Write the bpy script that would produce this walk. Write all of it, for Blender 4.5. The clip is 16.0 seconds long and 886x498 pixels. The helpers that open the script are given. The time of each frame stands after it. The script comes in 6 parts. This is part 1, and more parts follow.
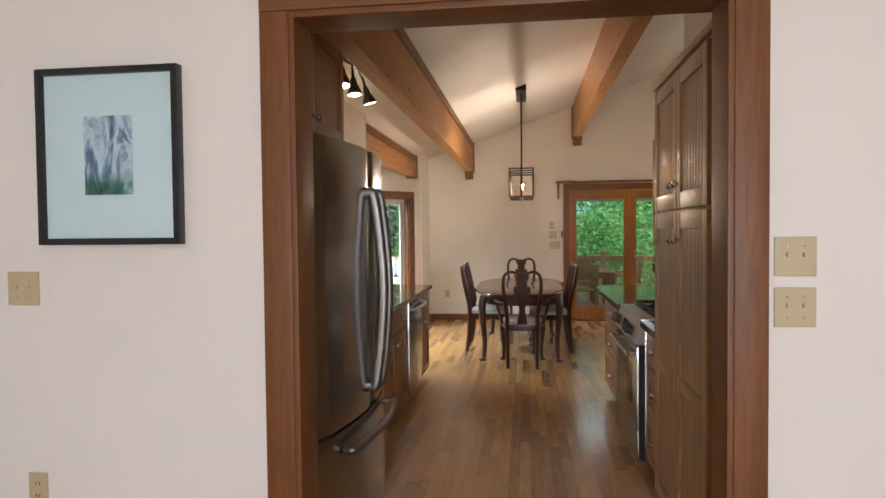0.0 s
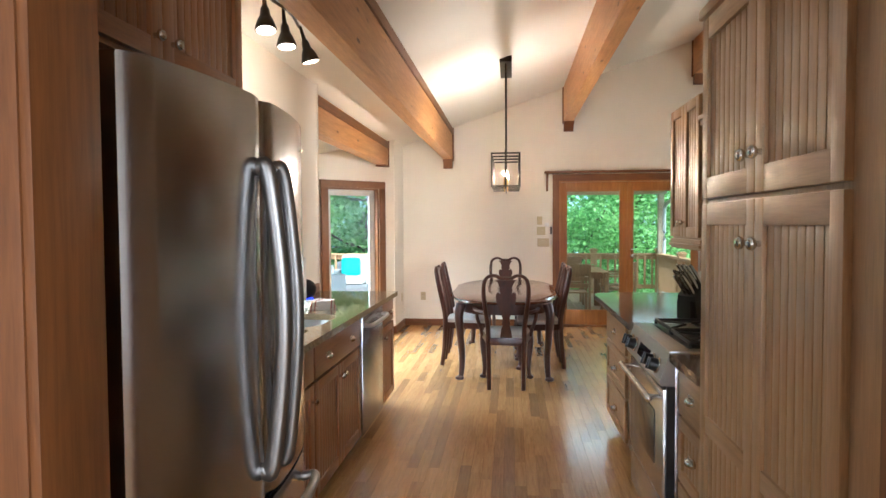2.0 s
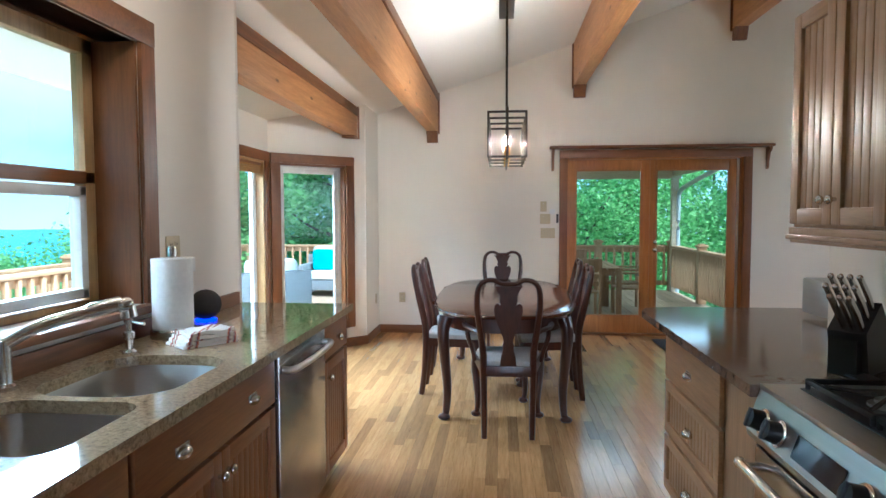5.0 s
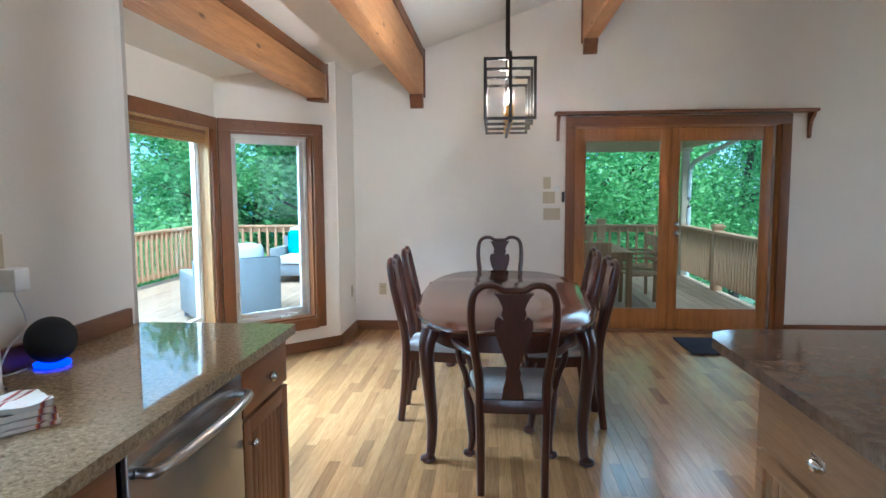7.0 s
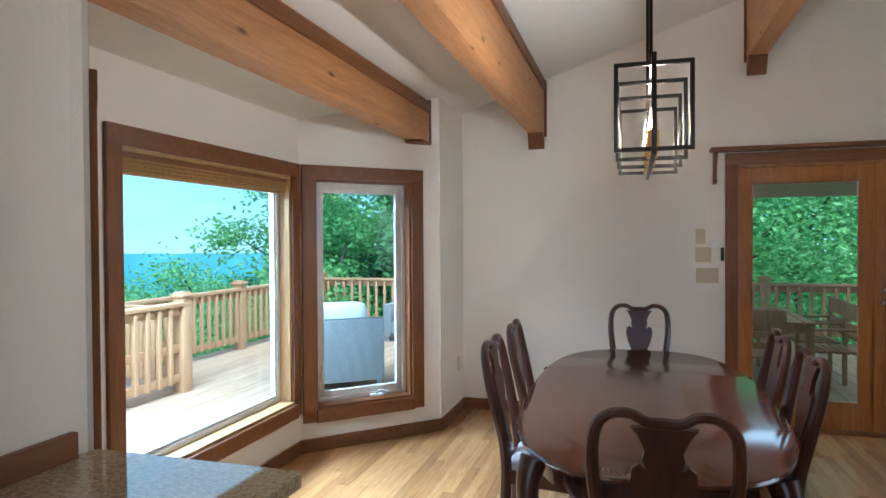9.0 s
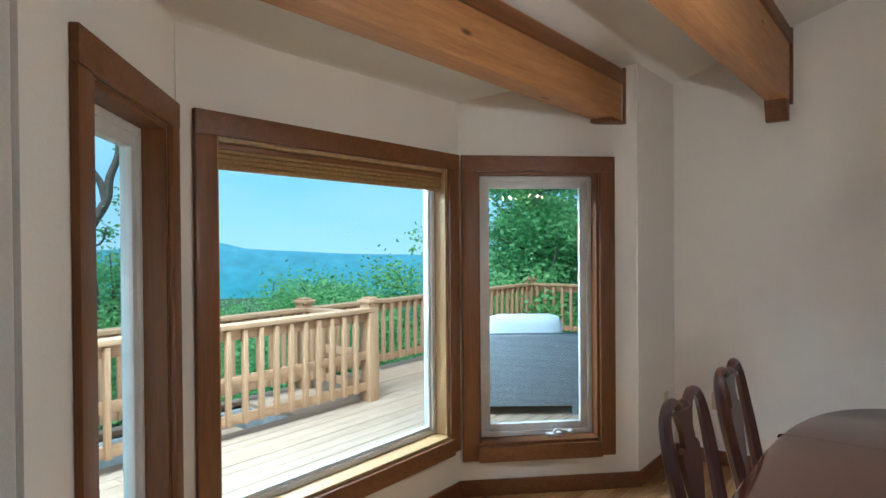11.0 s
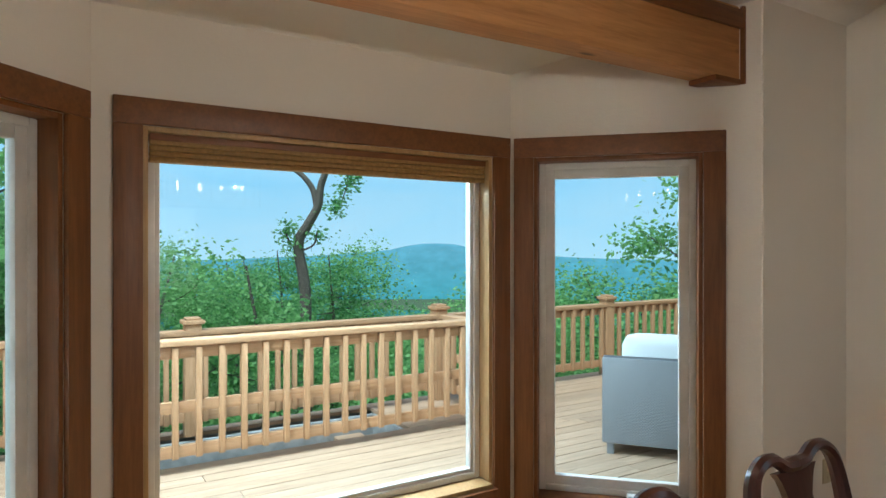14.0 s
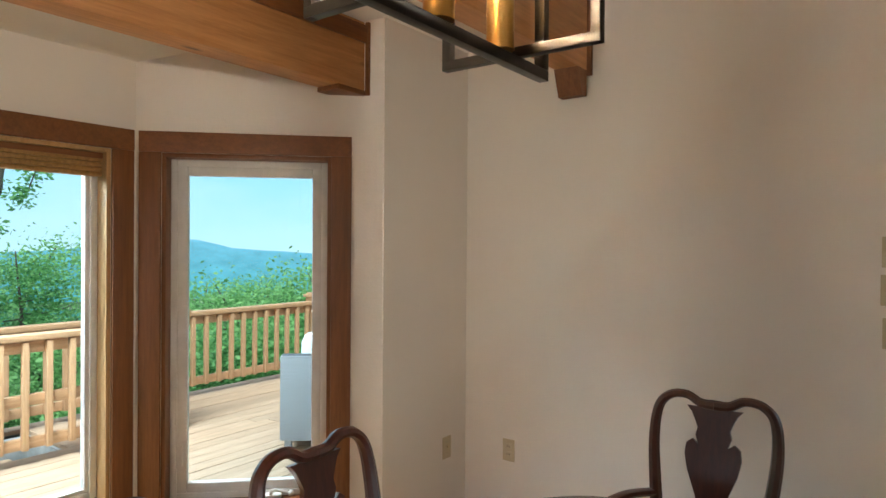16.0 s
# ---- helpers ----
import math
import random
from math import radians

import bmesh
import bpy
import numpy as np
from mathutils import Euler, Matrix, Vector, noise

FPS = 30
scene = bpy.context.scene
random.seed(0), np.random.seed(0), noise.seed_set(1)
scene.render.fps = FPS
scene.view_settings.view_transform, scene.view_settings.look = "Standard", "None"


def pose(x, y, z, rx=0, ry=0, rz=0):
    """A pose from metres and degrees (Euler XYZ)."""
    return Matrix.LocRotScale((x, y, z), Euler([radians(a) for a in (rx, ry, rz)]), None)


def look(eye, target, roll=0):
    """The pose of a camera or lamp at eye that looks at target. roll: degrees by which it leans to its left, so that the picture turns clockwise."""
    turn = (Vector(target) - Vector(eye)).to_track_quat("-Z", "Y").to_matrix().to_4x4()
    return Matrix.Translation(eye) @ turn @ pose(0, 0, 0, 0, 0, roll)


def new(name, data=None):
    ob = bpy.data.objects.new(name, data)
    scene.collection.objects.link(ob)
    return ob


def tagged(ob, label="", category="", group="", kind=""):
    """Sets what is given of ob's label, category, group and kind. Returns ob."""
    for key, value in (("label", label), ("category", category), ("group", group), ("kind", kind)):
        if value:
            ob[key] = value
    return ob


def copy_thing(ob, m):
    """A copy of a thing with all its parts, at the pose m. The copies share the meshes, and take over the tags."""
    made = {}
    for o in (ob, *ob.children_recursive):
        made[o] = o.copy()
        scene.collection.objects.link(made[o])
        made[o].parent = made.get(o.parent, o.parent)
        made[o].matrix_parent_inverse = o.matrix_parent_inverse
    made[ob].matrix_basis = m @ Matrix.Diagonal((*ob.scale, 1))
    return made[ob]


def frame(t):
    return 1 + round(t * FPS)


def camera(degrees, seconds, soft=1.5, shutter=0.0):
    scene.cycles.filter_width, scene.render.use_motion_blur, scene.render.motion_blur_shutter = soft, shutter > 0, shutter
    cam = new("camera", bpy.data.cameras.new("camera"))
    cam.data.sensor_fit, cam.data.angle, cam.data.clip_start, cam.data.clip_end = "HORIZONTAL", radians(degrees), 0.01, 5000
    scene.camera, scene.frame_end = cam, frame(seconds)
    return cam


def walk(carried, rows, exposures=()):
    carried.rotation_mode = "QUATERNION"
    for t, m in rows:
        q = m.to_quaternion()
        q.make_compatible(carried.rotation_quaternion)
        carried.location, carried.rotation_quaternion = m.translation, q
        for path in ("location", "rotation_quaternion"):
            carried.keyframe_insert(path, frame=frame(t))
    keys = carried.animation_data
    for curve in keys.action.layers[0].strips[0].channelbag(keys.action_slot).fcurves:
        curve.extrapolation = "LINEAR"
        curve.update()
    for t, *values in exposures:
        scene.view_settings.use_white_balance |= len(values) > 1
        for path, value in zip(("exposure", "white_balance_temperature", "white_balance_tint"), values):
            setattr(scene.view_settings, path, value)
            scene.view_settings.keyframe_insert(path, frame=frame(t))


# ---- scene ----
cam = camera(70.0, 16.0)
# seconds, place in metres, turn in degrees
ROWS = [
    (0, -0.009, 0.319, 1.433, 88.28, 0.57, 7.49),
    (0.5, 0.004, 0.571, 1.425, 88.19, 0.45, 6.24),
    (1, 0.047, 0.862, 1.433, 88.15, 0.44, 5.71),
    (1.5, 0.025, 1.107, 1.426, 87.90, 0.48, 5.90),
    (2, -0.007, 1.379, 1.433, 87.83, 0.35, 6.17),
    (2.5, 0.004, 1.656, 1.446, 87.80, 0.17, 6.21),
    (3, 0.009, 1.891, 1.436, 87.71, 0.25, 6.31),
    (5.5, -0.114, 3.232, 1.392, 86.17, 0.19, 4.90),
    (6, -0.088, 3.506, 1.401, 84.87, 0.26, 4.66),
    (6.5, -0.122, 3.744, 1.403, 84.40, 0.25, 4.54),
    (7, -0.152, 3.990, 1.421, 84.69, 0.31, 4.44),
    (7.5, -0.132, 4.227, 1.442, 85.53, 0.24, 4.86),
    (8, -0.143, 4.462, 1.447, 87.03, 0.33, 7.98),
    (8.5, -0.195, 4.715, 1.464, 88.31, 0.40, 11.54),
    (9, -0.140, 4.983, 1.475, 89.14, 0.36, 16.53),
    (9.5, -0.132, 5.190, 1.483, 89.21, 0.43, 22.70),
    (12, -0.175, 6.356, 1.493, 89.76, 0.31, 48.67),
    (12.5, -0.090, 6.558, 1.505, 89.79, 0.32, 55.33),
    (13, -0.050, 6.733, 1.503, 89.83, 0.33, 58.28),
    (13.5, -0.019, 6.915, 1.486, 89.87, 0.20, 59.27),
    (14, 0.069, 7.033, 1.482, 89.90, 0.02, 58.60),
    (14.5, 0.162, 7.115, 1.482, 89.87, -0.04, 56.33),
    (15, 0.287, 7.182, 1.477, 89.86, -0.36, 52.51),
    (15.5, 0.372, 7.262, 1.477, 89.82, -0.34, 45.22),
    (16, 0.431, 7.424, 1.500, 89.68, -0.41, 36.37),
]
# seconds, stops, kelvin, tint
EXPOSURES = [(0.0, 0.6, 6600, 12), (1.0, 0.95, 6500, 11), (1.5, 1.2, 6200, 9), (2.0, 1.45, 5900, 8), (3.0, 1.25, 5500, 5), (6.0, 1.0, 4900, 3), (7.5, 0.85, 4800, 3), (9.5, 0.4, 5100, 4), (12.5, -0.2, 5400, 4), (14.5, -0.15, 6000, 6), (16.0, 0.25, 6200, 8)]
walk(cam, [(t, pose(x, y, z, rx, ry, rz)) for t, x, y, z, rx, ry, rz in ROWS], EXPOSURES)

# ---- world, sun and lamps ----
world = bpy.data.worlds.new("sky")
scene.world = world
world.use_nodes = True
wn = world.node_tree
for n in list(wn.nodes):
    wn.nodes.remove(n)
w_out = wn.nodes.new("ShaderNodeOutputWorld")
w_bg = wn.nodes.new("ShaderNodeBackground")
w_sky = wn.nodes.new("ShaderNodeTexSky")
w_sky.sky_type = "NISHITA"
w_sky.sun_disc = False
w_sky.sun_elevation = radians(61)
w_sky.sun_rotation = radians(140)
w_sky.dust_density = 4.0
w_sky.air_density = 1.6
w_bg.inputs["Strength"].default_value = 0.15
wn.links.new(w_sky.outputs[0], w_bg.inputs["Color"])
wn.links.new(w_bg.outputs[0], w_out.inputs["Surface"])


def lamp(name, kind, m, energy, color, size=0.1, size_y=None):
    data = bpy.data.lights.new(name, kind)
    data.energy, data.color = energy, color
    if kind == "AREA":
        data.size = size
        if size_y:
            data.shape, data.size_y = "RECTANGLE", size_y
    elif kind == "SUN":
        data.angle = radians(size)
    else:
        data.shadow_soft_size = size
    ob = new(name, data)
    ob.matrix_world = m
    return ob


SKY = (0.80, 0.91, 1.0)
WARM = (1.0, 0.88, 0.74)
lamp("sun", "SUN", look((5, -6, 14), (0, 0, 0)), 4.0, (1.0, 0.97, 0.92), 30)
# area lamps outside or in the window openings, standing in for daylight
lamp("bay_daylight", "AREA", look((-3.9, 8.05, 2.95), (-0.9, 8.05, 0.2)), 420, SKY, 2.4, 1.0)
# added under the porch roof, fills in sky light on deck and doors
lamp("french_door_fill", "AREA", look((1.62, 11.6, 2.24), (1.58, 10.6, 0.0)), 15, SKY, 2.2, 0.9)
lamp("sink_daylight", "AREA", look((-2.9, 4.7, 2.6), (-1.0, 4.8, 0.9)), 260, SKY, 1.4, 0.8)
# warm fill added in an unseen opening, brightens the dining side
lamp("east_fill", "AREA", look((4.72, 7.63, 1.5), (0, 7.63, 1.3)), 13, (1.0, 0.93, 0.84), 2.2, 1.2)
lamp("front_room_daylight", "AREA", look((0.7, -2.88, 1.5), (0.3, 2.3, 1.3)), 84, (0.90, 0.93, 1.0), 2.6, 1.6)

# ---- materials ----
def nodes(name):
    m = bpy.data.materials.new(name)
    m.use_nodes = True
    t = m.node_tree
    return m, t, t.nodes["Principled BSDF"]


def ramp(t, src, stops):
    r = t.nodes.new("ShaderNodeValToRGB")
    el = r.color_ramp.elements
    while len(el) < len(stops):
        el.new(0.5)
    for e, (p, c) in zip(el, stops):
        e.position, e.color = p, (*c, 1)
    t.links.new(src, r.inputs[0])
    return r


def coords(t, scale, space="Object"):
    tc = t.nodes.new("ShaderNodeTexCoord")
    mp = t.nodes.new("ShaderNodeMapping")
    mp.inputs["Scale"].default_value = scale
    t.links.new(tc.outputs[space], mp.inputs[0])
    return mp.outputs[0]


def fuzz(t, vec, scale, detail=4, rough=0.6, dist=0.0):
    n = t.nodes.new("ShaderNodeTexNoise")
    n.inputs["Scale"].default_value = scale
    n.inputs["Detail"].default_value = detail
    n.inputs["Roughness"].default_value = rough
    n.inputs["Distortion"].default_value = dist
    t.links.new(vec, n.inputs["Vector"])
    return n.outputs[0]


def relief(t, p, height, strength, distance=0.01):
    b = t.nodes.new("ShaderNodeBump")
    b.inputs["Strength"].default_value = strength
    b.inputs["Distance"].default_value = distance
    t.links.new(height, b.inputs["Height"])
    t.links.new(b.outputs[0], p.inputs["Normal"])


def mixed(t, fac, a, b, kind="MIX"):
    m = t.nodes.new("ShaderNodeMix")
    m.data_type, m.blend_type = "RGBA", kind
    for s, v in ((0, fac), (6, a), (7, b)):
        if isinstance(v, (int, float)):
            m.inputs[s].default_value = v
        elif isinstance(v, tuple):
            m.inputs[s].default_value = (*v, 1)
        else:
            t.links.new(v, m.inputs[s])
    return m.outputs[2]


def plain(name, color, rough=0.5, metal=0.0, vary=0.12, scale=6.0, bump=0.0, bscale=120.0, coat=0.0):
    m, t, p = nodes(name)
    v = coords(t, (1, 1, 1))
    f = fuzz(t, v, scale, 5)
    lo = tuple(c * (1 - vary) for c in color)
    hi = tuple(min(1, c * (1 + vary)) for c in color)
    t.links.new(ramp(t, f, [(0.3, lo), (0.7, hi)]).outputs[0], p.inputs["Base Color"])
    p.inputs["Roughness"].default_value = rough
    p.inputs["Metallic"].default_value = metal
    p.inputs["Coat Weight"].default_value = coat
    if bump:
        relief(t, p, fuzz(t, v, bscale, 3), bump, 0.004)
    return m


def wood(name, dark, light, axis="z", rough=0.4, fine=1.0, knots=False, coat=0.0, random_tone=0.0, bump=0.12):
    m, t, p = nodes(name)
    s = {"x": (0.9, 14, 14), "y": (14, 0.9, 14), "z": (14, 14, 0.9)}[axis]
    v = coords(t, tuple(c * fine for c in s))
    if random_tone:
        info = t.nodes.new("ShaderNodeObjectInfo")
        sh = t.nodes.new("ShaderNodeVectorMath")
        sh.operation = "MULTIPLY_ADD"
        t.links.new(info.outputs["Random"], sh.inputs[0])
        sh.inputs[1].default_value = (37, 53, 71)
        t.links.new(v, sh.inputs[2])
        v = sh.outputs[0]
    grain = fuzz(t, v, 1.0, 6, 0.62, 1.6)
    streak = fuzz(t, v, 6.0, 3, 0.7, 0.4)
    mid = tuple((a + b) / 2 for a, b in zip(dark, light))
    c1 = ramp(t, grain, [(0.28, dark), (0.5, mid), (0.72, light)]).outputs[0]
    c2 = ramp(t, streak, [(0.35, tuple(c * 0.7 for c in mid)), (0.62, tuple(min(1, c * 1.1) for c in light))]).outputs[0]
    col = mixed(t, 0.35, c1, c2)
    if knots:
        kv = t.nodes.new("ShaderNodeTexVoronoi")
        kv.inputs["Scale"].default_value = 1.0
        t.links.new(coords(t, tuple({"x": (2.2, 7, 7), "y": (7, 2.2, 7), "z": (7, 7, 2.2)}[axis])), kv.inputs["Vector"])
        k = ramp(t, kv.outputs["Distance"], [(0.05, (1, 1, 1)), (0.12, (0, 0, 0))]).outputs[0]
        col = mixed(t, k, col, tuple(c * 0.35 for c in dark))
    if random_tone:
        tone = ramp(t, info.outputs["Random"], [(0.0, (1 - random_tone,) * 3), (0.5, (1, 0.98, 0.95)), (1.0, (min(1, 1 + random_tone),) * 3)]).outputs[0]
        col = mixed(t, 1.0, col, tone, "MULTIPLY")
    t.links.new(col, p.inputs["Base Color"])
    p.inputs["Roughness"].default_value = rough
    p.inputs["Coat Weight"].default_value = coat
    p.inputs["Coat Roughness"].default_value = 0.12
    relief(t, p, streak, bump, 0.002)
    return m


def wall_paint(name, color):
    m, t, p = nodes(name)
    v = coords(t, (1, 1, 1))
    f = fuzz(t, v, 1.3, 3)
    t.links.new(ramp(t, f, [(0.3, tuple(c * 0.96 for c in color)), (0.7, color)]).outputs[0], p.inputs["Base Color"])
    p.inputs["Roughness"].default_value = 0.62
    relief(t, p, fuzz(t, v, 70, 4, 0.6, 0.8), 0.22, 0.006)
    return m


def steel(name, color, rough, axis="z"):
    m, t, p = nodes(name)
    s = {"x": (0.6, 160, 160), "y": (160, 0.6, 160), "z": (160, 160, 0.6)}[axis]
    f = fuzz(t, coords(t, s), 1.0, 3)
    g = fuzz(t, coords(t, (1, 1, 1)), 2.0, 3)
    t.links.new(mixed(t, 0.5, ramp(t, f, [(0.3, tuple(c * 0.86 for c in color)), (0.7, color)]).outputs[0], ramp(t, g, [(0.3, tuple(c * 0.9 for c in color)), (0.7, color)]).outputs[0]), p.inputs["Base Color"])
    p.inputs["Metallic"].default_value = 1.0
    p.inputs["Roughness"].default_value = rough
    relief(t, p, f, 0.06, 0.001)
    return m


def granite(name, stops, scale, rough=0.06):
    m, t, p = nodes(name)
    v = coords(t, (1, 1, 1))
    a = fuzz(t, v, scale, 6, 0.75, 0.5)
    b = t.nodes.new("ShaderNodeTexVoronoi")
    b.inputs["Scale"].default_value = scale * 4
    t.links.new(v, b.inputs["Vector"])
    sp = ramp(t, b.outputs["Distance"], [(0.08, (0.25,) * 3), (0.35, (1, 1, 1))]).outputs[0]
    col = mixed(t, 0.4, ramp(t, a, stops).outputs[0], sp, "MULTIPLY")
    t.links.new(col, p.inputs["Base Color"])
    p.inputs["Roughness"].default_value = rough
    return m


def glass(name, tint=(0.90, 0.985, 0.995)):
    m, t, p = nodes(name)
    t.nodes.remove(p)
    out = t.nodes["Material Output"]
    tr = t.nodes.new("ShaderNodeBsdfTransparent")
    tr.inputs[0].default_value = (*tint, 1)
    gl = t.nodes.new("ShaderNodeBsdfGlossy")
    gl.inputs["Roughness"].default_value = 0.0
    lw = t.nodes.new("ShaderNodeLayerWeight")
    lw.inputs["Blend"].default_value = 0.5
    pw = t.nodes.new("ShaderNodeMath")
    pw.operation = "POWER"
    pw.inputs[1].default_value = 5.0
    t.links.new(lw.outputs["Facing"], pw.inputs[0])
    fr = t.nodes.new("ShaderNodeMath")
    fr.operation = "MULTIPLY_ADD"
    fr.inputs[1].default_value, fr.inputs[2].default_value = 0.5, 0.013
    t.links.new(pw.outputs[0], fr.inputs[0])
    mx = t.nodes.new("ShaderNodeMixShader")
    t.links.new(fr.outputs[0], mx.inputs[0])
    t.links.new(tr.outputs[0], mx.inputs[1])
    t.links.new(gl.outputs[0], mx.inputs[2])
    t.links.new(mx.outputs[0], out.inputs["Surface"])
    return m


def glow(name, color, strength):
    m, t, p = nodes(name)
    p.inputs["Base Color"].default_value = (*color, 1)
    p.inputs["Emission Color"].default_value = (*color, 1)
    p.inputs["Emission Strength"].default_value = strength
    return m


M_WALL = wall_paint("cream_wall_paint", (0.80, 0.742, 0.655))
M_WALL_FRONT = wall_paint("pale_wall_paint", (0.82, 0.79, 0.75))
M_CEIL = wall_paint("ceiling_paint", (0.80, 0.77, 0.71))
M_BEAM = wood("beam_fir", (0.36, 0.155, 0.045), (0.55, 0.27, 0.10), "y", 0.5, 0.8, True)
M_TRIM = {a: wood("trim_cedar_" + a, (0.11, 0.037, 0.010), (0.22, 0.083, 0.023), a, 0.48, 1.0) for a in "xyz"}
M_DOORW = wood("door_fir", (0.26, 0.095, 0.022), (0.43, 0.175, 0.048), "z", 0.35, 1.0)
M_OAK = {a: wood("cabinet_oak_" + a, (0.27, 0.145, 0.062), (0.43, 0.255, 0.125), a, 0.36, 1.3) for a in "xyz"}
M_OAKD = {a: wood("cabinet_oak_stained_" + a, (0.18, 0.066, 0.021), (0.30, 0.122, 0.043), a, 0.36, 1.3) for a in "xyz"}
M_FLOOR = wood("oak_floor", (0.335, 0.168, 0.057), (0.54, 0.305, 0.122), "y", 0.27, 1.1, False, 0.25, 0.42, 0.05)
M_MAHOG = wood("mahogany", (0.022, 0.006, 0.004), (0.075, 0.02, 0.011), "z", 0.3, 1.2, False, 0.25)
M_MAHOG_TOP = wood("mahogany_top", (0.05, 0.014, 0.008), (0.11, 0.036, 0.02), "y", 0.16, 0.8, False, 0.4, 0.0, 0.02)
M_SEAT = plain("seat_cloth", (0.55, 0.54, 0.52), 0.9, 0, 0.1, 40, 0.4, 500)
M_STEEL = steel("brushed_steel", (0.50, 0.505, 0.52), 0.2, "z")
M_HANDLE = steel("brushed_steel_handle", (0.25, 0.235, 0.22), 0.38, "z")
M_STEELX = steel("brushed_steel_flat", (0.55, 0.54, 0.52), 0.28, "y")
M_NICKEL = plain("satin_nickel", (0.62, 0.60, 0.56), 0.22, 1.0, 0.05)
M_DARKSTEEL = plain("grey_painted_steel", (0.24, 0.24, 0.25), 0.42, 0.3)
M_BLACK = plain("black_plastic", (0.012, 0.012, 0.013), 0.35)
M_IRON = plain("cast_iron", (0.015, 0.015, 0.016), 0.55, 0.2, 0.2, 30)
M_BRONZE = plain("dark_bronze", (0.03, 0.023, 0.017), 0.36, 0.8)
M_BRASS = plain("aged_brass", (0.62, 0.36, 0.10), 0.28, 1.0)
M_GRANITE = granite("tan_granite", [(0.3, (0.11, 0.08, 0.045)), (0.45, (0.29, 0.215, 0.125)), (0.58, (0.41, 0.315, 0.19)), (0.75, (0.55, 0.47, 0.33))], 75, 0.04)
M_GRANITE_B = granite("brown_granite", [(0.3, (0.085, 0.055, 0.04)), (0.5, (0.17, 0.115, 0.08)), (0.7, (0.25, 0.18, 0.13))], 12, 0.1)
M_GLASS = glass("window_glass")
M_VINYL = plain("white_window_vinyl", (0.62, 0.60, 0.56), 0.4)
M_ALMOND = plain("almond_plastic", (0.52, 0.43, 0.27), 0.4, 0, 0.04)
M_WHITE = plain("white_plastic", (0.75, 0.74, 0.72), 0.45, 0, 0.04)
M_SHADE = plain("bamboo_shade", (0.33, 0.19, 0.06), 0.7, 0, 0.25, 60)
M_DECK = wood("deck_cedar", (0.30, 0.185, 0.115), (0.46, 0.315, 0.215), "y", 0.75, 0.7, False, 0, 0.18, 0.2)
M_RAIL = wood("rail_cedar", (0.36, 0.19, 0.09), (0.54, 0.32, 0.175), "z", 0.7, 0.8)
M_TEAK = wood("teak", (0.20, 0.10, 0.045), (0.36, 0.20, 0.10), "z", 0.6, 1.0)

# ---- mesh helpers ----
def box(bm, x0, x1, y0, y1, z0, z1, bevel=0.0, m=None):
    r = bmesh.ops.create_cube(bm, size=1.0)
    vs = r["verts"]
    bmesh.ops.scale(bm, vec=(abs(x1 - x0), abs(y1 - y0), abs(z1 - z0)), verts=vs)
    bmesh.ops.translate(bm, vec=((x0 + x1) / 2, (y0 + y1) / 2, (z0 + z1) / 2), verts=vs)
    if bevel:
        es = {e for v in vs for e in v.link_edges}
        g = bmesh.ops.bevel(bm, geom=list(es), offset=bevel, segments=2, affect="EDGES", profile=0.6)
        vs = list({v for f in g["faces"] for v in f.verts} | {v for v in vs if v.is_valid})
    if m is not None:
        bmesh.ops.transform(bm, matrix=m, verts=vs)
    return vs


def cyl(bm, p, q, r, r2=None, seg=14):
    p, q = Vector(p), Vector(q)
    d = q - p
    g = bmesh.ops.create_cone(bm, cap_ends=True, segments=seg, radius1=r, radius2=r if r2 is None else r2, depth=d.length)
    bmesh.ops.transform(bm, matrix=Matrix.Translation((p + q) / 2) @ d.to_track_quat("Z", "Y").to_matrix().to_4x4(), verts=g["verts"])


def ball(bm, c, r, sx=1, sy=1, sz=1, seg=14):
    g = bmesh.ops.create_uvsphere(bm, u_segments=seg, v_segments=max(6, seg * 2 // 3), radius=r)
    bmesh.ops.scale(bm, vec=(sx, sy, sz), verts=g["verts"])
    bmesh.ops.translate(bm, vec=c, verts=g["verts"])


def lathe(bm, c, profile, seg=20):
    """A turned shape about the upright line through c: (radius, height) pairs."""
    rings = []
    for r, z in profile:
        rings.append([bm.verts.new((c[0] + r * math.cos(2 * math.pi * i / seg), c[1] + r * math.sin(2 * math.pi * i / seg), c[2] + z)) for i in range(seg)])
    for a, b in zip(rings, rings[1:]):
        for i in range(seg):
            bm.faces.new((a[i], a[(i + 1) % seg], b[(i + 1) % seg], b[i]))
    bm.faces.new(rings[0][::-1])
    bm.faces.new(rings[-1])


def smooth_path(pts, n=8):
    """A Catmull-Rom line through the points."""
    P = [Vector(p) for p in pts]
    P = [P[0] * 2 - P[1]] + P + [P[-1] * 2 - P[-2]]
    out = []
    for i in range(1, len(P) - 2):
        a, b, c, d = P[i - 1:i + 3]
        for k in range(n):
            u = k / n
            out.append(0.5 * (2 * b + (c - a) * u + (2 * a - 5 * b + 4 * c - d) * u * u + (3 * b - a - 3 * c + d) * u ** 3))
    out.append(P[-2])
    return out


